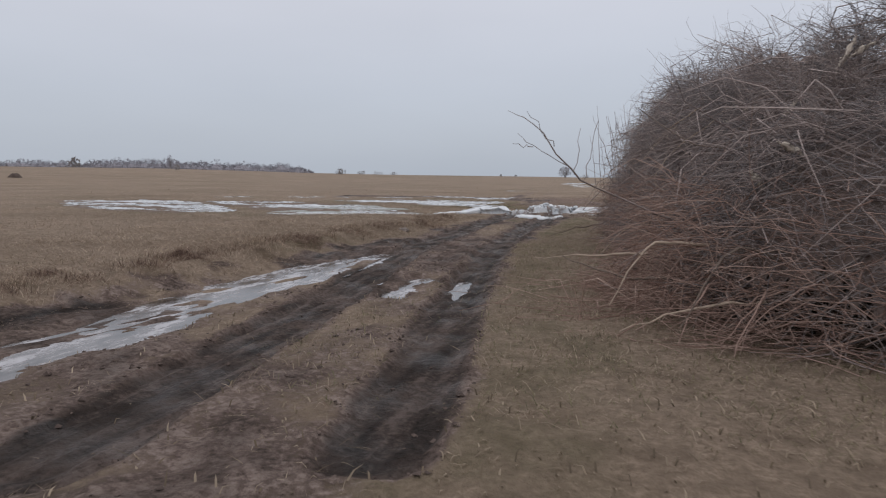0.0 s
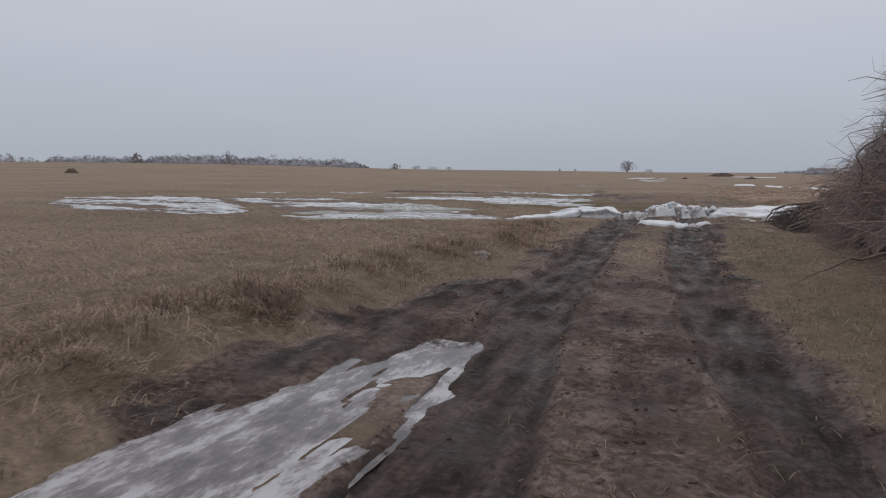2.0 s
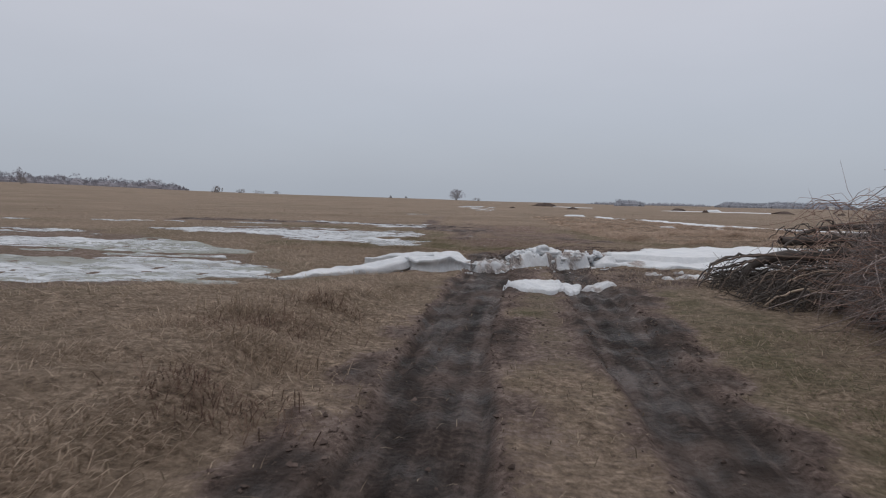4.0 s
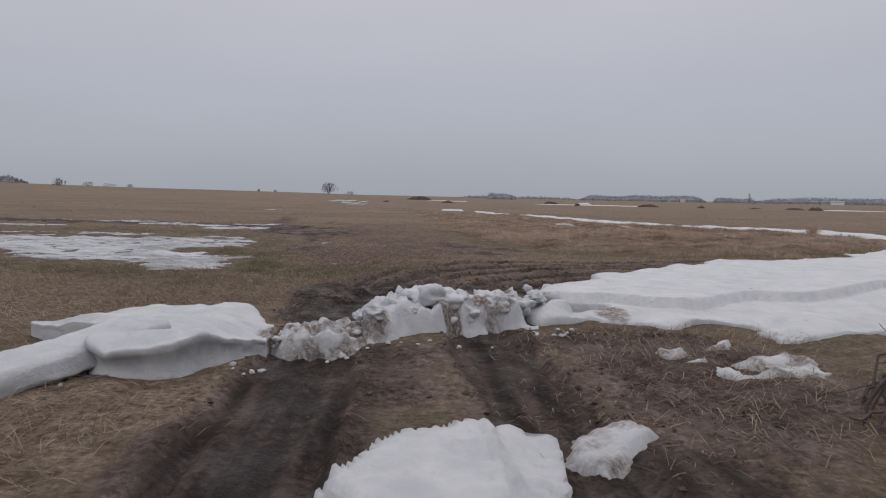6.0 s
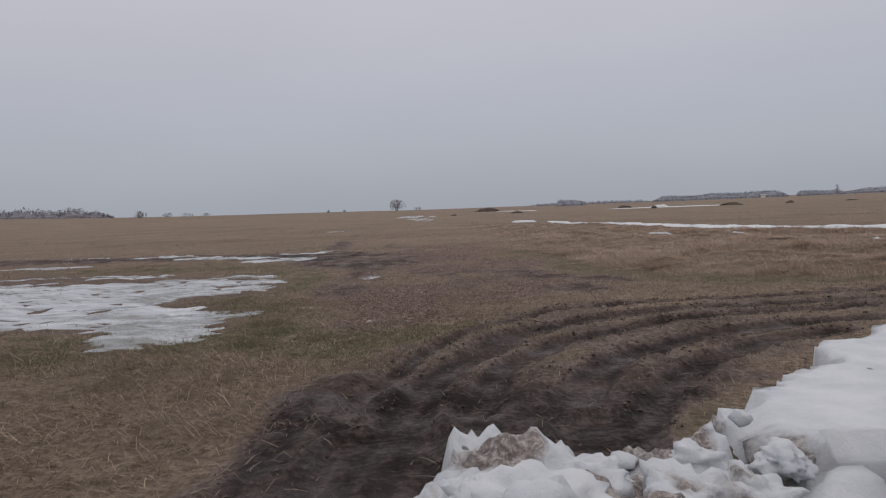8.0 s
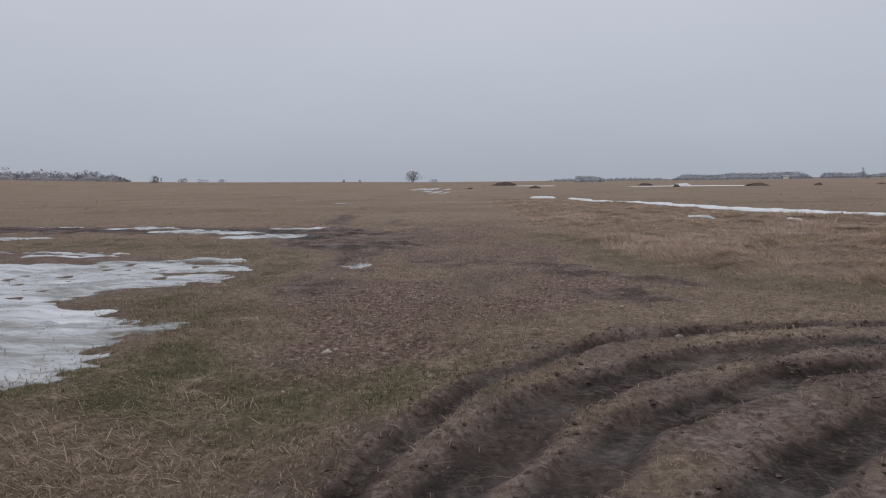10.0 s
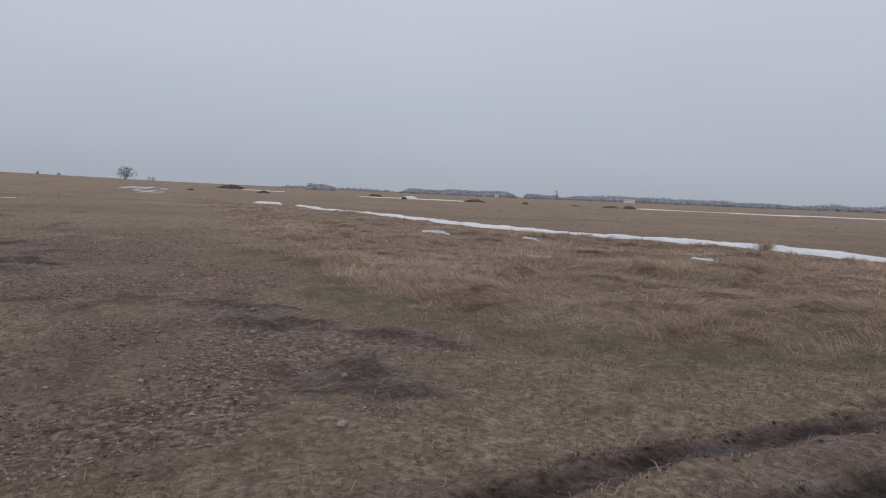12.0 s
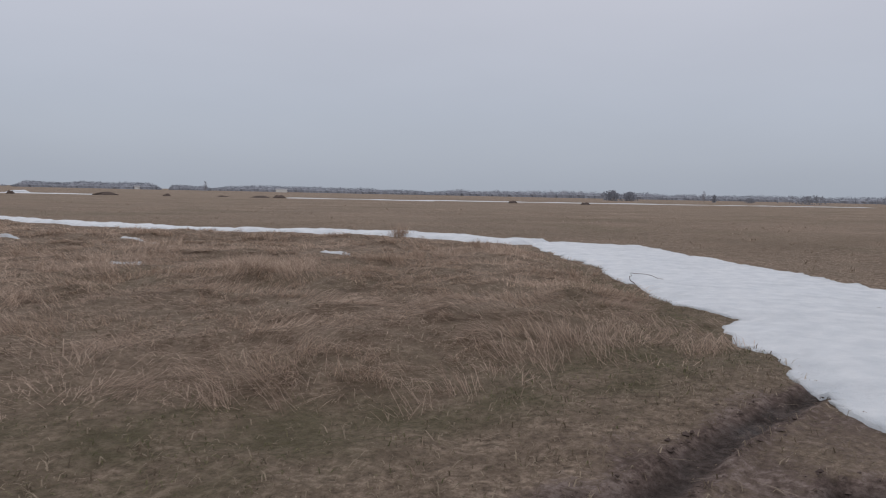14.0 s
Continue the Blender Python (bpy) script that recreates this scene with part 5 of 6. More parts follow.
    # upright shoots half way along the heap
    for k in range(34):
        x0, y0 = rng.normal(4.5, 0.2), rng.uniform(-3.6, -0.2)
        up, lean = rng.uniform(0.9, 1.6), rng.normal(-0.15, 0.15)
        path = [(x0, y0, 1.1), (x0 + lean * 0.3, y0 + 0.05, 1.1 + up * 0.4), (x0 + lean * 0.8, y0 + rng.normal(0.1, 0.1), 1.1 + up * 0.75), (x0 + lean * 1.1, y0 + rng.normal(0.15, 0.15), 1.1 + up)]
        v, f = limb(path, rng.uniform(0.005, 0.009), 0.002, 9, 4, seed=760 + k)
        own(put("branch", mesh_from("branch", v, f), TWIG, heap))

    # low skirt of twigs spread over the grass
    n = 2900
    y = np.where(rng.random(n) < 0.7, rng.uniform(-10.6, -6.8, n), rng.uniform(-6.2, 6.3, n))
    x = np.interp(y, *FRONT) - rng.exponential(1.0, n) * np.interp(y, [-8, -6], [0.3, 0.05]) + 0.15
    z = rng.uniform(0.02, 0.3, n) * (1 + 3.0 * smooth(-0.2, 0.12, x - np.interp(y, *FRONT))) * smooth(-1.2, 0.1, x - np.interp(y, *FRONT)) + ground_z(x, y)
    d = np.stack([rng.normal(-0.3, 0.8, n), rng.normal(0, 0.7, n), rng.normal(0.08, 0.2, n)], -1)
    d /= np.linalg.norm(d, axis=1, keepdims=True)
    p = twig_paths(n, rng, x, y, z, d, rng.uniform(0.25, 0.9, n), rng.uniform(0, 0.25, n))
    v, f = tubes(p, 0.0042 * rng.uniform(0.6, 1.5, (n, 1)) * np.array([[1, 0.8, 0.6, 0.3]]), 3)
    own(put("twig_mass", mesh_from("twig_mass", v, f), REDTWIG, heap, "loose reddish twigs spread over the grass", kind="stuff"))

    # long pale sticks that spill from the foot over the grass
    for k in range(84):
        y0 = -10.4 + 4.6 * rng.random() if k < 64 else rng.uniform(-3, 2)
        x0 = float(np.interp(y0, *FRONT)) + rng.uniform(0.0, 0.5)
        z0, reach, swing = rng.uniform(0.15, 0.75), rng.uniform(0.35, 1.0) * (1.0 if y0 < -6 else 0.4), rng.normal(0, 0.5)
        path = [(x0, y0, z0), (x0 - reach * 0.4, y0 + swing * 0.3, z0 * 0.9 + rng.uniform(0, 0.12)), (x0 - reach * 0.75, y0 + swing * 0.7, z0 * 0.5 + 0.06), (x0 - reach, y0 + swing, 0.05)]
        v, f = limb(path, rng.uniform(0.005, 0.012), 0.003, 9, 5, seed=700 + k)
        own(put("branch", mesh_from("branch", v, f), PALE if k % 4 == 0 else REDTWIG, heap, "thin pale stick" if k % 4 == 0 else "reddish brown stick"))

    # thick branches, one by one
    m = 70
    x, y, z, nor = heap_surface(m, rng, 0.9, 1.05)
    for k in range(m):
        d = rng.normal(0, 1, 3) * np.array([0.9, 0.8, 0.3]) + np.array([-0.5, 0, 0])
        d -= nor[k] * (d @ nor[k]) * 0.9
        d /= np.linalg.norm(d)
        length, r = rng.uniform(0.7, 1.7) * float(np.interp(y[k], [3.5, 6], [1, 0.45])), rng.uniform(0.006, 0.013)
        p = twig_paths(1, rng, x[k : k + 1], y[k : k + 1], z[k : k + 1] + 0.03, d[None], np.array([length]), np.array([rng.uniform(0, 0.25)]), 8)
        v, f = tubes(p, r * np.linspace(1, 0.35, 8)[None], 6)
        pale = rng.random() < 0.28
        own(put("branch", mesh_from("branch", v, f), PALE if pale else LIMB, heap, "pale barkless branch" if pale else ""))
    # torn pale stubs of broken wood, split into splinters
    for k, (px, py, pz, size, tilt) in enumerate([(6.6, -8.55, 2.42, 0.36, 1.1), (6.72, -8.6, 2.45, 0.26, 0.5), (5.98, -9.75, 1.5, 0.26, -0.5), (5.75, -9.55, 1.26, 0.22, -0.9), (6.14, -8.6, 1.93, 0.2, 0.9), (5.76, -6.9, 1.95, 0.16, 0.2), (5.95, -6.95, 2.08, 0.14, 0.6)]):
        along = np.array([math.cos(tilt), 0.15, math.sin(tilt)])
        q = np.linspace(0, 1, 12)
        p = np.array([px, py, pz]) + along * (q[:, None] - 0.5) * size + rng.normal(0, 0.006, (12, 3))
        v, f = tubes(p[None], 0.021 * np.array([[0.1, 0.35, 0.5, 0.9, 1.1, 1.0, 1.15, 0.95, 0.7, 0.45, 0.35, 0.05]]) * rng.uniform(0.75, 1.2, (1, 12)), 8)
        v = v + rng.normal(0, 0.008, v.shape)
        own(put("torn_stub", mesh_from("torn_stub", v, f), RAWWOOD, heap, "torn splintered stub of pale raw wood"))
    # one long pale branch that droops over the side, with its side twigs
    v, f = limb([(6.9, -6.3, 2.45), (5.95, -5.35, 2.45), (5.5, -4.8, 2.28), (5.12, -4.35, 2.04), (4.9, -4.15, 1.75)], 0.02, 0.006, 16, 6, seed=790)
    own(put("branch", mesh_from("branch", v, f), PALE, heap, "long pale drooping branch"))
    for k in range(9):
        q = rng.uniform(0.1, 0.95)
        o = np.array([5.9, -5.3, 2.43]) * (1 - q) + np.array([5.05, -4.3, 1.95]) * q
        drop = rng.uniform(0.2, 0.5)
        v, f = limb([o, o + np.array([-0.12, rng.normal(-0.1, 0.1), -drop * 0.35]), o + np.array([-0.25 * rng.random() - 0.1, rng.normal(-0.15, 0.12), -drop])], 0.008, 0.003, 8, 5, seed=800 + k)
        own(put("branch", mesh_from("branch", v, f), PALE if k % 2 else LIMB, heap, "pale side twig" if k % 2 else ""))
    tagged(heap, "large heap of cut bare brushwood beside the track", "brush pile")


def limb(path, r0, r1, k=12, sides=7, seed=0):
    """One tapered branch along a smooth line."""
    rng = np.random.default_rng(seed)
    path = np.array(path, float)
    t = np.linspace(0, len(path) - 1, k)
    p = np.stack([np.interp(t, np.arange(len(path)), path[:, c]) for c in range(3)], -1)
    p[1:-1] = (p[:-2] + p[1:-1] * 2 + p[2:]) / 4
    p[1:-1] += rng.normal(0, 0.012, (k - 2, 3))
    return tubes(p[None], np.linspace(r0, r1, k)[None] * rng.uniform(0.9, 1.1, (1, k)), sides)


def fallen_limbs():
    """Thick bent limbs at the heap's end, their ends towards the track."""
    rng = np.random.default_rng(141)
    thing = new("felled_branches")
    thing.location = (4.4, 7.0, 0)
    inv = Matrix.Translation((-4.4, -7.0, 0))

    def own(name, path, r0, r1, k, sides, seed, material, label=""):
        v, f = limb(path, r0, r1, k, sides, seed)
        ob = put(name, mesh_from(name, v, f), material, thing, label)
        ob.matrix_parent_inverse = inv

    # a bundle of bent branches whose ends turn down to the grass together
    for k in range(22):
        y0, top = 7.25 + rng.normal(0, 0.3), rng.uniform(0.08, 0.46)
        xe = 3.3 + abs(rng.normal(0, 0.2))
        foot = 0.0 if k % 3 else top * rng.uniform(0.3, 0.9)
        path = [(rng.uniform(4.3, 5.4), y0 + rng.normal(0.1, 0.3), top + rng.uniform(-0.1, 0.2)), (xe + rng.uniform(0.5, 0.9), y0 + rng.normal(0, 0.14), top + rng.uniform(-0.02, 0.1)), (xe + 0.3, y0 + rng.normal(0, 0.06), top + rng.uniform(-0.03, 0.06)), (xe + 0.06, y0, top * 0.8), (xe + rng.normal(0, 0.05), y0 - 0.04, foot)]
        own("limb", path, 0.008 + 0.02 * rng.random() ** 2, rng.uniform(0.004, 0.009), 18, 6, k, DARKLIMB if k % 4 else LIMB)
    # one thick arm over it, and a sawn log above
    own("limb", [(5.5, 7.1, 0.58), (4.6, 7.0, 0.5), (4.15, 6.95, 0.5), (3.9, 6.95, 0.42), (3.78, 6.95, 0.26)], 0.075, 0.055, 16, 9, 30, DARKLIMB, "thick dark bent limb")
    own("limb", [(5.9, 7.6, 0.76), (5.0, 7.4, 0.72), (4.3, 7.25, 0.7)], 0.075, 0.062, 10, 9, 31, DARKLIMB, "thick sawn limb")
    own("limb", [(5.6, 7.0, 0.95), (4.9, 7.0, 0.92), (4.45, 7.0, 0.8), (4.25, 6.95, 0.62)], 0.04, 0.02, 14, 7, 32, DARKLIMB)
    # lower sticks that slant out towards the track
    for k in range(96):
        x0, y0, z0 = rng.uniform(4.0, 5.3), rng.uniform(4.9, 7.2), rng.uniform(0.06, 0.5)
        reach, drop = rng.uniform(0.4, 1.0), rng.uniform(0.02, 0.14)
        xe = max(x0 - reach, 3.2 + 0.25 * rng.random())
        swing = rng.normal(-0.2, 0.3)
        path = [(x0, y0, z0), (x0 * 0.6 + xe * 0.4, y0 + swing * 0.2, z0 * 0.85 + 0.08), (x0 * 0.2 + xe * 0.8, y0 + swing * 0.7, z0 * 0.45 + 0.07), (xe, y0 + swing, drop)]
        own("limb", path, 0.006 + 0.018 * rng.random() ** 2, rng.uniform(0.004, 0.008), 14, 6, 100 + k, PALE if k % 9 == 0 else DARKLIMB if k % 2 else LIMB, "pale weathered limb" if k % 9 == 0 else "")
    # taller bent rods behind
    for k in range(22):
        x0, y0 = rng.uniform(4.4, 5.7), rng.uniform(6.2, 7.7)
        z0, hook = rng.uniform(0.2, 0.6), rng.uniform(0.15, 0.5)
        path = [(x0 + 0.4, y0, z0), (x0, y0, z0 + 0.28), (x0 - hook * 0.5, y0 + rng.normal(0, 0.1), z0 + 0.42), (x0 - hook, y0 + rng.normal(0, 0.12), z0 + 0.22)]
        own("limb", path, rng.uniform(0.008, 0.02), 0.005, 14, 6, 200 + k, DARKLIMB)
    n = 2200
    x, y = rng.uniform(3.5, 5.7, n), rng.uniform(5.2, 7.6, n)
    z = rng.uniform(0.02, 0.75, n) ** 1.4 * (0.35 + 0.65 * smooth(3.6, 5.0, x))
    d = rng.normal(0, 1, (n, 3)) * np.array([1, 0.8, 0.6]) + np.array([-0.3, 0, 0.25])
    d /= np.linalg.norm(d, axis=1, keepdims=True)
    p = twig_paths(n, rng, x, y, z, d, rng.uniform(0.15, 0.45, n), rng.uniform(0, 0.3, n))
    v, f = tubes(p, 0.0045 * rng.uniform(0.6, 1.6, (n, 1)) * np.array([[1, 0.8, 0.6, 0.3]]), 3)
    ob = put("twig_mass", mesh_from("twigs", v, f), DARKLIMB, thing, "thin dark bare twigs", kind="stuff")
    ob.matrix_parent_inverse = inv
    tagged(thing, "grey tangle of thick felled branches at the heap's end", "branches")


def loose_sticks():
    """Long thin sticks that reach out of the heap over the grass, and the one that stands up."""
    rng = np.random.default_rng(151)
    for k, path in enumerate([
        [(4.9, -8.6, 0.5), (4.2, -8.3, 0.42), (3.6, -7.7, 0.32)],
        [(5.2, -9.3, 0.35), (4.6, -9.0, 0.3), (4.0, -8.3, 0.42)],
        [(5.4, -9.6, 0.7), (4.9, -9.75, 0.75), (4.6, -10.0, 0.2)],
        [(6.0, -9.9, 0.6), (5.5, -10.1, 0.75), (5.15, -10.5, 0.15)],
        [(5.8, -10.0, 0.3), (5.2, -10.2, 0.25), (4.7, -10.3, 0.05)],
        [(3.9, -1.0, 0.3), (3.4, -1.4, 0.25), (2.9, -2.0, 0.08)],
    ]):
        v, f = limb(path, 0.016, 0.005, 10, 5, seed=k + 60)
        ob = put("stick", mesh_from("stick", v, f), LIMB if k % 2 else PALE, label="long thin bare stick poking out of the brushwood", category="stick", group="loose sticks")
    parent = new("sapling_top")
    parent.location = (4.35, -9.5, 0.6)
    inv = Matrix.Translation((-4.35, 9.5, -0.6))
    for k, path in enumerate([
        [(5.3, -8.5, 0.8), (4.6, -8.95, 1.05), (4.25, -9.25, 1.25), (4.17, -9.5, 1.38), (4.06, -9.6, 1.55), (3.93, -9.7, 1.7), (3.8, -9.72, 1.81), (3.65, -9.69, 1.87)],
        [(4.17, -9.5, 1.38), (3.98, -9.65, 1.49), (3.84, -9.75, 1.56), (3.76, -9.8, 1.66)],
        [(4.06, -9.6, 1.55), (4.0, -9.9, 1.66), (3.93, -10.3, 1.8)],
        [(3.9, -9.78, 1.54), (3.8, -9.8, 1.55), (3.72, -9.8, 1.57)],
        [(4.22, -9.35, 1.3), (4.25, -9.4, 1.5), (4.27, -9.4, 1.72)],
        [(4.28, -9.2, 1.22), (4.36, -9.25, 1.5), (4.42, -9.25, 1.8)],
    ]):
        v, f = limb(path, 0.011 if k == 0 else 0.004, 0.002, 14 if k == 0 else 8, 5, seed=k + 80)
        ob = put("stem" if k == 0 else "side_twig", mesh_from("stem", v, f), TWIG, parent)
        ob.matrix_parent_inverse = inv
    tagged(parent, "thin bare sapling top leaning out of the brushwood", "sapling")


brush_heap()
fallen_limbs()
loose_sticks()


# ---- far things ----
EYE = (1.5, 8.0)


def away(bearing, dist):
    """A place at a bearing, in degrees to the right of +y, and a distance."""
    return EYE[0] + dist * math.sin(radians(bearing)), EYE[1] + dist * math.cos(radians(bearing))


def crown(rng, x, y, z, w, h, n, size, stems=1):
    """Triangles of one bare crown, with its stems: vertices, faces of three."""
    a, q = rng.uniform(0, 2 * np.pi, n), rng.uniform(0, 1, n)
    r = np.sqrt(rng.uniform(0, 1, n)) * w / 2
    lump = 0.75 + 0.35 * np.sin(a * 3 + rng.uniform(0, 6)) * rng.uniform(0.4, 1)
    hz = h * (0.12 + 0.88 * q)
    r = r * lump * np.sin(np.pi * (0.18 + 0.75 * q)) ** 0.7
    c = np.stack([x + r * np.cos(a), y + r * np.sin(a), z + hz], -1)
    lie = rng.uniform(0, 2 * np.pi, n)
    across = np.stack([np.cos(lie), np.sin(lie), np.zeros(n)], -1)
    tri = c[:, None] + rng.normal(0, size, (n, 3, 1)) * across[:, None] + rng.normal(0, size * 1.25, (n, 3, 1)) * np.array([0, 0, 1.0])
    st = np.empty((stems, 3, 3))
    for k in range(stems):
        ox = rng.normal(0, w * 0.12)
        st[k] = [(x + ox - 0.014 * h, y, z - 0.5), (x + ox + 0.014 * h, y, z - 0.5), (x + ox * 2.2, y, z + h * 0.8)]
    v = np.concatenate([tri, st]).reshape(-1, 3)
    return v, np.arange(len(v)).reshape(-1, 3)


def far_wood(b0, b1, dist, height, count, seed, material, label, ragged=0.35, density=70, broad=1.0, solid=0.8):
    """A far line of bare trees, too many to count."""
    rng = np.random.default_rng(seed)
    vs, fs, at = [], [], 0
    for k in range(count):
        b = b0 + (b1 - b0) * (k + rng.uniform(-0.4, 0.4)) / count
        x, y = away(b, dist * rng.uniform(0.97, 1.03))
        h = height * min(1.0, 0.2 + 9.0 * min(k, count - 1 - k) / count) * (1 + ragged * rng.normal(0, 0.5)) * (0.8 + 0.35 * vnoise(np.array(b * 0.9), np.array(seed * 1.0), 3))
        v, f = crown(rng, x, y, float(ground_z(x, y)) - 0.1 * h, abs(h) * rng.uniform(0.7, 1.3) * broad, abs(h) * 1.05, density, abs(height) * 0.058)
        vs.append(v), fs.append(f + at)
        at += len(v)
        # the dense lower growth under the crowns
        a = np.arange(7) * 2 * np.pi / 7
        w, low = abs(h) * rng.uniform(0.28, 0.4) * broad, abs(h) * rng.uniform(0.75, 1.0) * solid
        g = float(ground_z(x, y)) - 0.5
        ring = [np.stack([x + w * r * np.cos(a + r) * rng.uniform(0.8, 1.2, 7), y + w * r * np.sin(a + r), np.full(7, g + (low + 0.5) * u) * 1.0], -1) for r, u in ((1.0, 0.0), (0.9, 0.55), (0.5, 0.9))]
        body = np.concatenate(ring + [np.array([[x, y, g + (low + 0.5) * 1.1]])])
        tri = [t for j in range(2) for i in range(7) for t in ((j * 7 + i, j * 7 + (i + 1) % 7, j * 7 + 7 + i), (j * 7 + (i + 1) % 7, j * 7 + 7 + (i + 1) % 7, j * 7 + 7 + i))] + [(14 + i, 14 + (i + 1) % 7, 21) for i in range(7)]
        vs.append(body), fs.append(np.array(tri) + at)
        at += len(body)
    put("far_trees", mesh_from("far_trees", np.concatenate(vs), np.concatenate(fs), False), material, label=label, category="trees", kind="stuff")


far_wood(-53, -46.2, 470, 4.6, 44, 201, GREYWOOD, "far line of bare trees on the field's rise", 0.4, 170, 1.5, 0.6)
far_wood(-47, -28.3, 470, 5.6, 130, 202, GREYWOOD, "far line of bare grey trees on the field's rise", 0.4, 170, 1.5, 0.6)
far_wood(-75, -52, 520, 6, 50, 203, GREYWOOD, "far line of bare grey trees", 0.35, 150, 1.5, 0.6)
far_wood(14.5, 24.3, 900, 7.5, 110, 204, HAZEWOOD, "far grey wood on the horizon", 0.12, 130, 2.2)
far_wood(24.8, 27.8, 950, 7, 34, 205, HAZEWOOD, "far grey wood on the horizon", 0.12, 130, 2.2)
far_wood(27.5, 46, 1100, 9, 150, 206, HAZEWOOD, "far grey wood on the horizon", 0.12, 120, 2.2)
far_wood(44, 84, 1200, 10, 260, 207, HAZEWOOD, "far grey wood on the horizon", 0.15, 110, 2.2)
far_wood(4.5, 14.5, 1300, 5, 60, 208, HAZEWOOD, "low far grey wood on the horizon", 0.2, 100, 2.2)
far_wood(6.9, 9.2, 600, 5.5, 18, 209, HAZEWOOD, "far grove of bare trees", 0.1, 130, 2.2)
far_wood(84, 130, 1200, 12, 150, 210, HAZEWOOD, "far grey wood on the horizon", 0.2, 100, 2.2)


def far_bush(b, dist, w, h, seed, label="low bare bush on the open field", category="bush", material=None, n=160):
    rng = np.random.default_rng(seed)
    x, y = away(b, dist)
    v, f = crown(rng, x, y, float(ground_z(x, y)) - 0.12 * h, w, h * 1.1, n, min(w, h) * 0.11, 3)
    based(put("bush", mesh_from("bush", v, f, False), material or BUSHWOOD, label=label, category=category, group="bushes on the field"))


for k, (b, dist, w, h) in enumerate([(-26.6, 300, 6, 2.8), (-24.6, 330, 6, 1.8), (-23.2, 330, 9, 1.4), (-21.8, 330, 5, 1.5), (-12.2, 330, 2.0, 1.1), (-10.9, 330, 2.0, 1.0), (-4.8, 330, 7, 1.4), (-47.2, 380, 8.5, 4.6), (-40.2, 300, 4, 2.2)]):
    far_bush(b, dist, w, h, 300 + k)
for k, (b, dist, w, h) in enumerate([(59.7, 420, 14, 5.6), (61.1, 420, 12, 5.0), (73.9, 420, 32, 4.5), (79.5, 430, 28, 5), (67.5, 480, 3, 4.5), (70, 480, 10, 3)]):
    far_bush(b, dist, w, h, 340 + k, "rounded bare tree group far across the field", "tree", HAZEWOOD, 420)


def lone_tree(b, dist, height, seed, label, stems=5, broad=1.55):
    """A bare tree of several stems: trunk, limbs and a crown of fine twigs."""
    rng = np.random.default_rng(seed)
    x, y = away(b, dist)
    z = float(ground_z(x, y))
    tree = new("bare_tree")
    tree.location = (x, y, z)
    paths, rad = [], []
    for s in range(stems):
        lean = rng.normal(0, 0.3 if stems > 8 else 0.16, 2)
        top = height * rng.uniform(0.7, 0.95)
        line = np.array([[lean[0] * top * q + rng.normal(0, 0.08), lean[1] * top * q, -0.3 + (top + 0.3) * q] for q in np.linspace(0, 1, 6)])
        paths.append(line), rad.append(np.linspace(0.16, 0.05, 6) * height / 8)
        for _ in range(8):
            q = rng.uniform(0.25, 0.9)
            o = np.array([np.interp(q, np.linspace(0, 1, 6), line[:, c]) for c in range(3)])
            d = np.array([rng.normal(0, 1), rng.normal(0, 1), rng.uniform(0.6, 1.8)])
            d /= np.linalg.norm(d)
            paths.append(o + d * np.linspace(0, height * rng.uniform(0.15, 0.34), 6)[:, None]), rad.append(np.linspace(0.06, 0.02, 6) * height / 8)
    v, f = tubes(np.array(paths), np.array(rad), 4)
    put("trunk", mesh_from("trunk", v, f), BUSHWOOD, tree)
    v, f = crown(rng, 0, 0, height * (0.02 if stems > 8 else 0.12), height * broad, height * 0.98, int(330 * broad), height * 0.035, 1)
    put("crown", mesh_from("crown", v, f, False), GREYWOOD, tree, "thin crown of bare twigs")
    tagged(tree, label, "tree")


lone_tree(-6.55, 330, 5.3, 401, "lone bare tree of several stems on the plain", 11, 2.1)
lone_tree(27.35, 660, 8.0, 402, "tall bare tree standing above the far wood", 2, 0.45)
lone_tree(-40.0, 440, 8.0, 403, "tall bare tree above the far tree line", 3, 0.7)
lone_tree(66.9, 600, 7.5, 404, "tall thin tree far across the field", 2, 0.5)


def earth_heap(b, dist, w, h, seed, snow=False):
    """A low dark heap of earth and stubble on the field, or one under snow."""
    rng = np.random.default_rng(seed)
    cx, cy = away(b, dist)
    n, m = 28, 9
    a, q = np.meshgrid(np.linspace(0, 2 * np.pi, n, endpoint=False), np.linspace(0, 1, m))
    lump = 1 + 0.3 * fbm(np.cos(a) * 2 + seed, np.sin(a) * 2 + q * 3, 1.0, seed)
    x = cx + np.cos(a) * w / 2 * (1 - q) ** 0.8 * lump
    y = cy + np.sin(a) * w * 0.3 * (1 - q) ** 0.8 * lump
    z = float(ground_z(cx, cy)) - 0.15 + (h + 0.15) * np.clip(q * 1.6, 0, 1) ** 0.8 * (0.7 + 0.45 * vnoise((x - cx) * 6 / w + seed, (y - cy) * 6 / w, seed))
    i, j = np.meshgrid(np.arange(n), np.arange(m - 1))
    f = np.stack([j * n + i, j * n + (i + 1) % n, (j + 1) * n + (i + 1) % n, (j + 1) * n + i], -1).reshape(-1, 4)
    me = mesh_from("heap", np.stack([x, y, z], -1).reshape(-1, 3), f)
    me.attributes.new("dirt", "FLOAT", "POINT").data.foreach_set("value", np.zeros(len(me.vertices), np.float32))
    if snow:
        based(put("snow_heap", me, SNOW, label="white heap of snow far across the field", category="snow heap"))
    else:
        based(put("earth_heap", me, HEAPDIRT, label="low dark heap of earth on the open field", category="heap", group="earth heaps"))


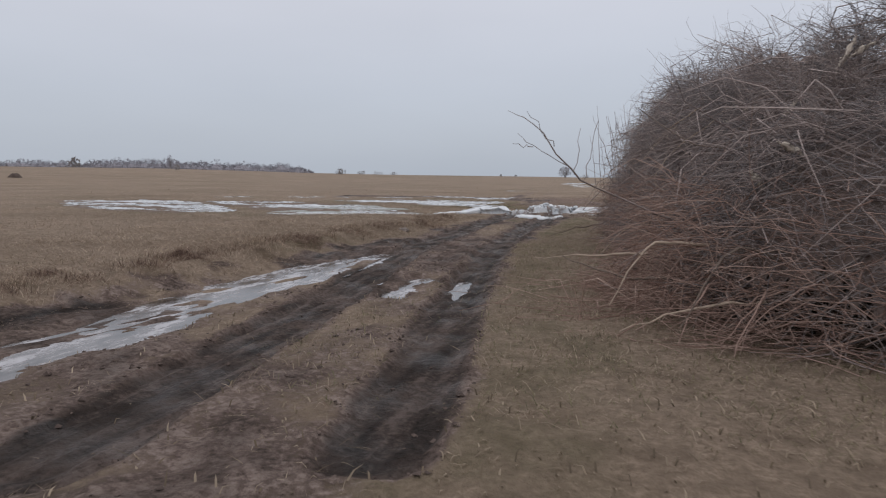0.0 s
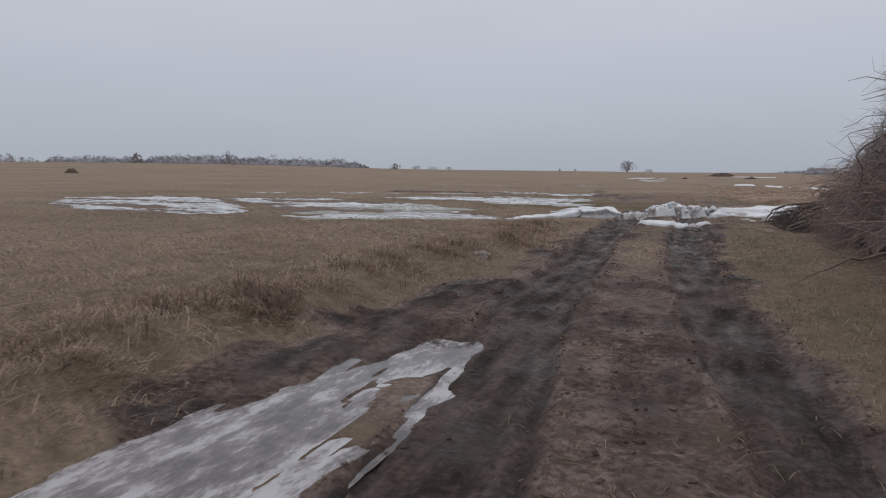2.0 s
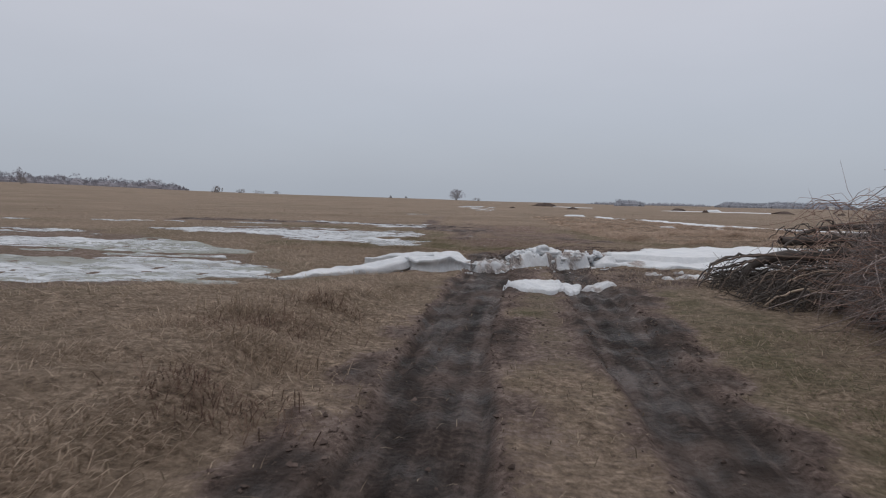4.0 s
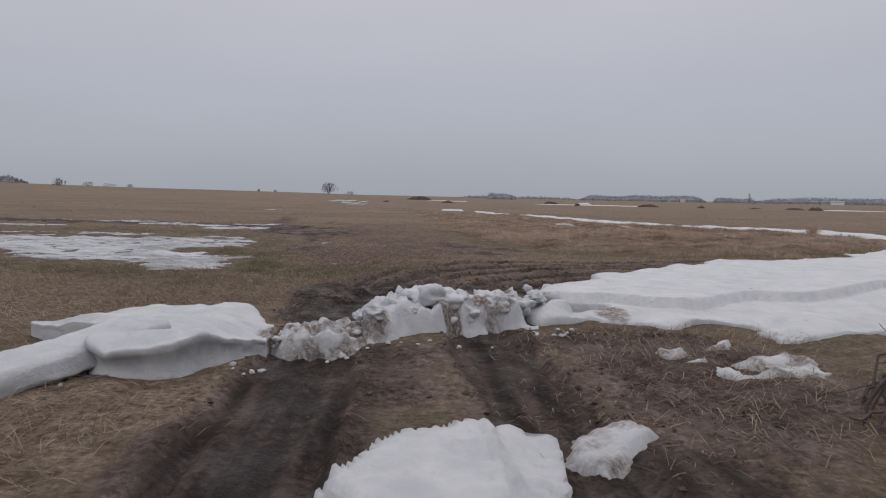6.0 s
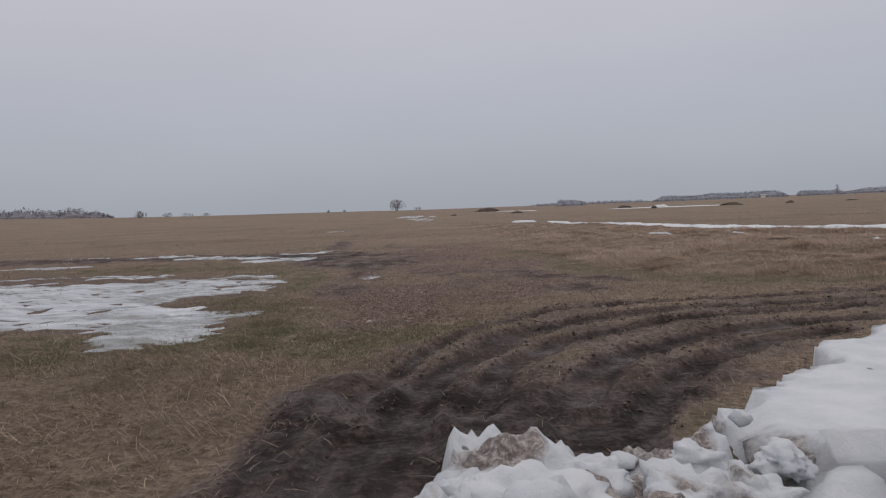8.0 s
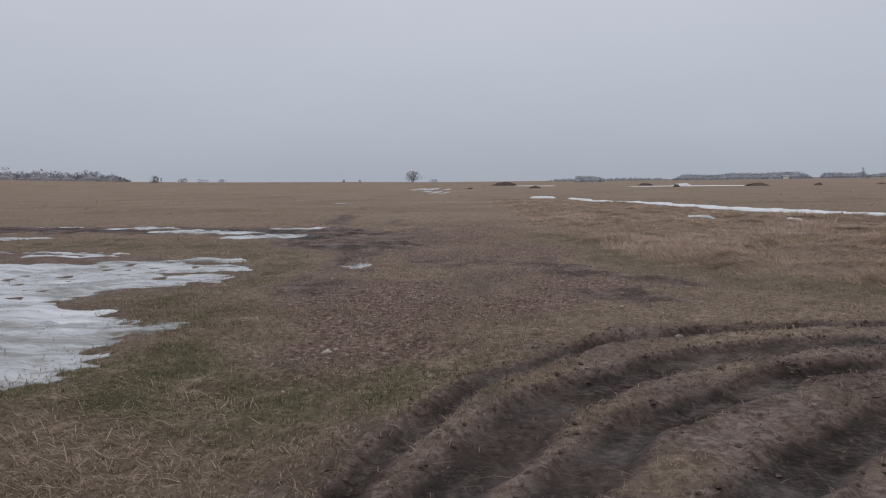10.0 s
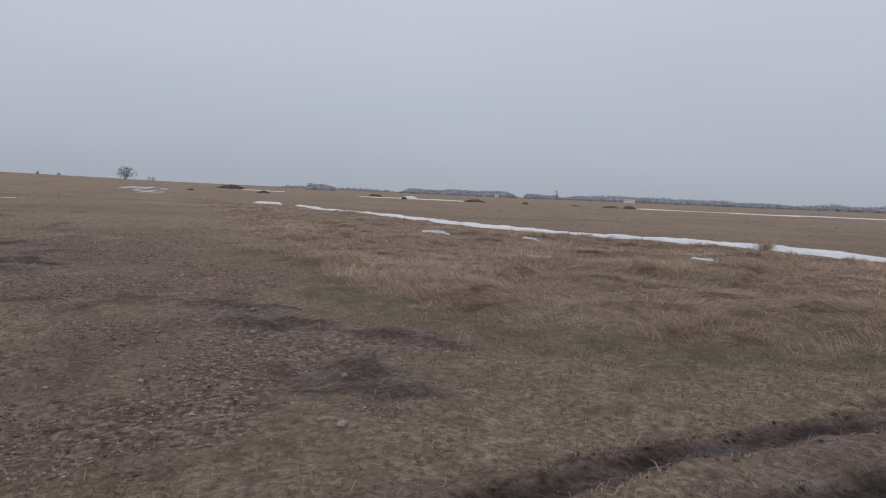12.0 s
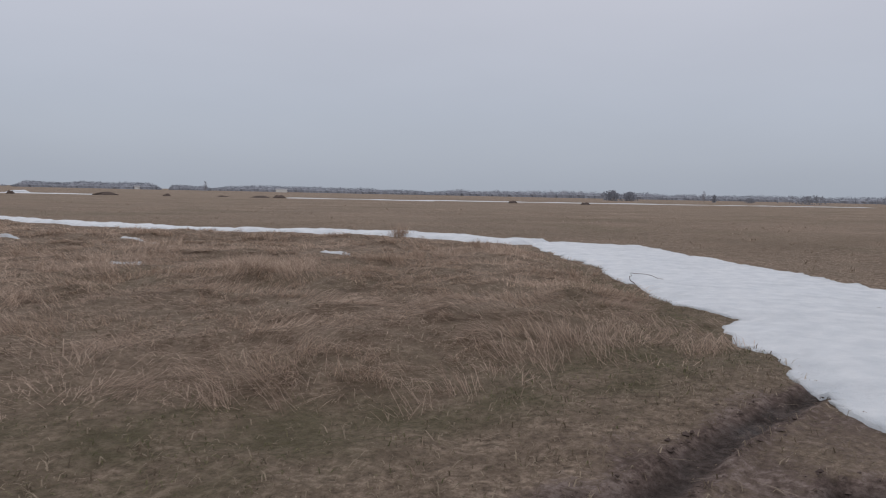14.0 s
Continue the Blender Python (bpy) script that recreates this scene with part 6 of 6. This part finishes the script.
for k, (b, dist, w, h) in enumerate([(1.0, 215, 8.0, 1.7), (3.4, 150, 2.6, 0.8), (-1.9, 140, 1.6, 0.6), (12.1, 185, 3.8, 1.0), (20.3, 160, 5.2, 0.85), (24.2, 160, 1.8, 0.7), (28.2, 165, 4.0, 0.5), (30.9, 160, 5.5, 0.65), (32.3, 160, 3.6, 1.0), (14.4, 150, 1.6, 0.9), (50.6, 150, 2.8, 0.8), (56.3, 150, 3.0, 0.7), (-54.2, 165, 3.4, 1.5)]):
    earth_heap(b, dist, w, h * 0.65, 500 + k)
earth_heap(14.9, 175, 6.0, 0.6, 520, True)


def long_bank(ax, ay, bx, by, width, height, seed, label):
    """A long low bank of snow along a far road."""
    n = 160
    s = np.linspace(0, 1, n)
    ux, uy = bx - ax, by - ay
    L = math.hypot(ux, uy)
    rows = []
    for off, up in ((-0.5, 0.0), (-0.3, 0.9), (0.2, 1.0), (0.5, 0.0)):
        x, y = ax + ux * s - uy / L * width * off, ay + uy * s + ux / L * width * off
        up = up * height * (0.55 + 0.6 * vnoise(s * L / 7, s * 0 + off * 3, seed)) * smooth(0.05, 0.25, vnoise(s * L / 22, s * 0, seed + 1)) * smooth(0, 0.05, s) * smooth(1, 0.95, s)
        rows.append(np.stack([x, y, ground_z(x, y) - 0.08 + up * 1.0], -1))
    v = np.stack(rows, 1).reshape(-1, 3)
    i, j = np.meshgrid(np.arange(n - 1), np.arange(3), indexing="ij")
    f = np.stack([i * 4 + j, (i + 1) * 4 + j, (i + 1) * 4 + j + 1, i * 4 + j + 1], -1).reshape(-1, 4)
    me = mesh_from("snow_strip", v, f)
    me.attributes.new("dirt", "FLOAT", "POINT").data.foreach_set("value", np.full(len(v), 0.15, np.float32))
    put("snow_strip", me, SNOW, label=label, category="snow")


long_bank(28, 178, 260, 62, 7, 0.21, 601, "long low snow bank along a far field road")
long_bank(96, 138, 112, 120, 4, 0.9, 603, "short snow bank by a far field road")
long_bank(7.5, 214, 20, 212, 3, 0.25, 604, "short snow strip beside a dark heap")


def far_shed(b, dist, w, d, h, label):
    """A small pale farm building on the horizon: walls, roof, door."""
    x, y = away(b, dist)
    z = float(ground_z(x, y))
    shed = new("farm_shed")
    shed.location = (x, y, z)
    shed.rotation_euler = (0, 0, -radians(b))
    bm = bmesh.new()
    bmesh.ops.create_cube(bm, size=1, matrix=Matrix.Translation((0, 0, h / 2 - 0.2)) @ Matrix.Diagonal((w, d, h + 0.4, 1)))
    me = bpy.data.meshes.new("wall")
    bm.to_mesh(me), bm.free()
    put("wall", me, SHEDWALL, shed)
    r = [(-w / 2 - 0.4, -d / 2 - 0.4, h), (w / 2 + 0.4, -d / 2 - 0.4, h), (w / 2 + 0.4, d / 2 + 0.4, h), (-w / 2 - 0.4, d / 2 + 0.4, h), (-w / 2 - 0.4, 0, h * 1.45), (w / 2 + 0.4, 0, h * 1.45)]
    me = bpy.data.meshes.new("roof")
    me.from_pydata(r, [], [(0, 1, 5, 4), (2, 3, 4, 5), (1, 2, 5), (3, 0, 4), (3, 2, 1, 0)])
    put("roof", me, SHEDROOF, shed)
    tagged(shed, label, "shed")


SHEDWALL = make_plain("whitewashed_wall", (0.68, 0.68, 0.66), (0.8, 0.8, 0.78), 2.0)
SHEDROOF = make_plain("grey_roof", (0.25, 0.25, 0.26), (0.4, 0.4, 0.41), 2.0)
far_shed(22.6, 880, 9, 7, 3.0, "small pale farm shed before a far wood")
far_shed(33.2, 900, 14, 8, 3.2, "long pale farm shed before a far wood")


# ---- small things near the track ----
STONE = make_plain("pale_field_stone", (0.13, 0.11, 0.1), (0.33, 0.29, 0.265), 0.06)


def stone(x, y, r, seed, label, material=None):
    bm = bmesh.new()
    bmesh.ops.create_icosphere(bm, subdivisions=3, radius=1)
    for v in bm.verts:
        p = v.co + Vector((seed * 2.3, 0, 0))
        v.co = v.co * (0.85 + 0.35 * noise.noise(p * 1.1) + 0.1 * noise.noise(p * 3.5))
    me = bpy.data.meshes.new("stone")
    bm.to_mesh(me), bm.free()
    me.polygons.foreach_set("use_smooth", [True] * len(me.polygons))
    ob = put("stone", me, material or STONE, label=label, category="stone", group="field stones")
    ob.matrix_world = pose(x, y, float(ground_z(x, y)) + r * 0.18, 0, 0, seed * 77) @ Matrix.Diagonal((r * 1.35, r, r * 0.75, 1))


stone(-0.55, -0.9, 0.11, 1, "dull brown rounded stone at the muddy track's edge")
stone(-0.95, -0.6, 0.045, 2, "small pale stone at the muddy track's edge")
CHALK = make_plain("pale_broken_stone", (0.28, 0.245, 0.215), (0.5, 0.46, 0.415), 0.05)
stone(-0.24, 15.68, 0.035, 3, "pale broken stone on the trodden grass", CHALK)
stone(-0.19, 15.78, 0.022, 4, "pale broken stone on the trodden grass", CHALK)
stone(0.63, 15.07, 0.022, 5, "pale broken stone on the trodden grass", CHALK)
for k in range(26):
    q = random.Random(900 + k)
    stone(q.uniform(-1.5, 2.6), q.uniform(15.5, 24), q.uniform(0.015, 0.035), 10 + k, "small pale stone on the field track")


def bent_reed():
    """A dry stalk, bent over in an arch at the snow's edge."""
    path = [(12.66, 20.5, -0.04), (12.63, 20.57, 0.08), (12.7, 20.58, 0.14), (12.95, 20.47, 0.1), (13.22, 20.34, 0.03)]
    v, f = limb(path, 0.006, 0.003, 12, 5, seed=950)
    based(put("bent_reed", mesh_from("bent_reed", v, f), LIMB, label="thin dry stalk bent over the snow's edge", category="reed"))


bent_reed()


def hay_clumps():
    """Loose clumps of dead hay lying by the snow and the track, and matted along the bank."""
    rng = np.random.default_rng(961)
    spots = [(2.6, 9.2, 0.5), (3.1, 8.9, 0.4), (2.7, 8.3, 0.5), (3.3, 8.0, 0.4), (2.5, 7.4, 0.45), (3.0, 7.2, 0.4), (3.55, 9.55, 0.3), (2.85, 9.75, 0.25), (4.05, 9.55, 0.22), (-1.5, 5.6, 0.4), (-0.8, 5.2, 0.35), (-1.9, 4.9, 0.4), (-0.9, 7.3, 0.35), (-0.9, 11.9, 0.45), (-1.3, 12.8, 0.45), (-0.7, 13.4, 0.35), (-0.9, 10.9, 0.4), (-1.8, 11.6, 0.4), (-1.7, 13.9, 0.35)]
    spots += [(-0.75 - 0.9 * rng.random() ** 1.5, -7.5 + 0.4 * k + rng.normal(0, 0.2), rng.uniform(0.16, 0.34)) for k in range(32)]
    for px, py, w in spots:
        n = 470
        x, y = px + rng.normal(0, w, n), py + rng.normal(0, w * 0.7, n)
        sweep = rng.uniform(0, 6.28) + rng.normal(0, 0.9, n)
        blades("hay_clump", x, y, rng.uniform(0.06, 0.22, n), rng.uniform(45, 84, n), rng.uniform(82, 112, n), sweep, rng.uniform(0.003, 0.006, n), HAY, "loose tangled clump of dead hay")


hay_clumps()
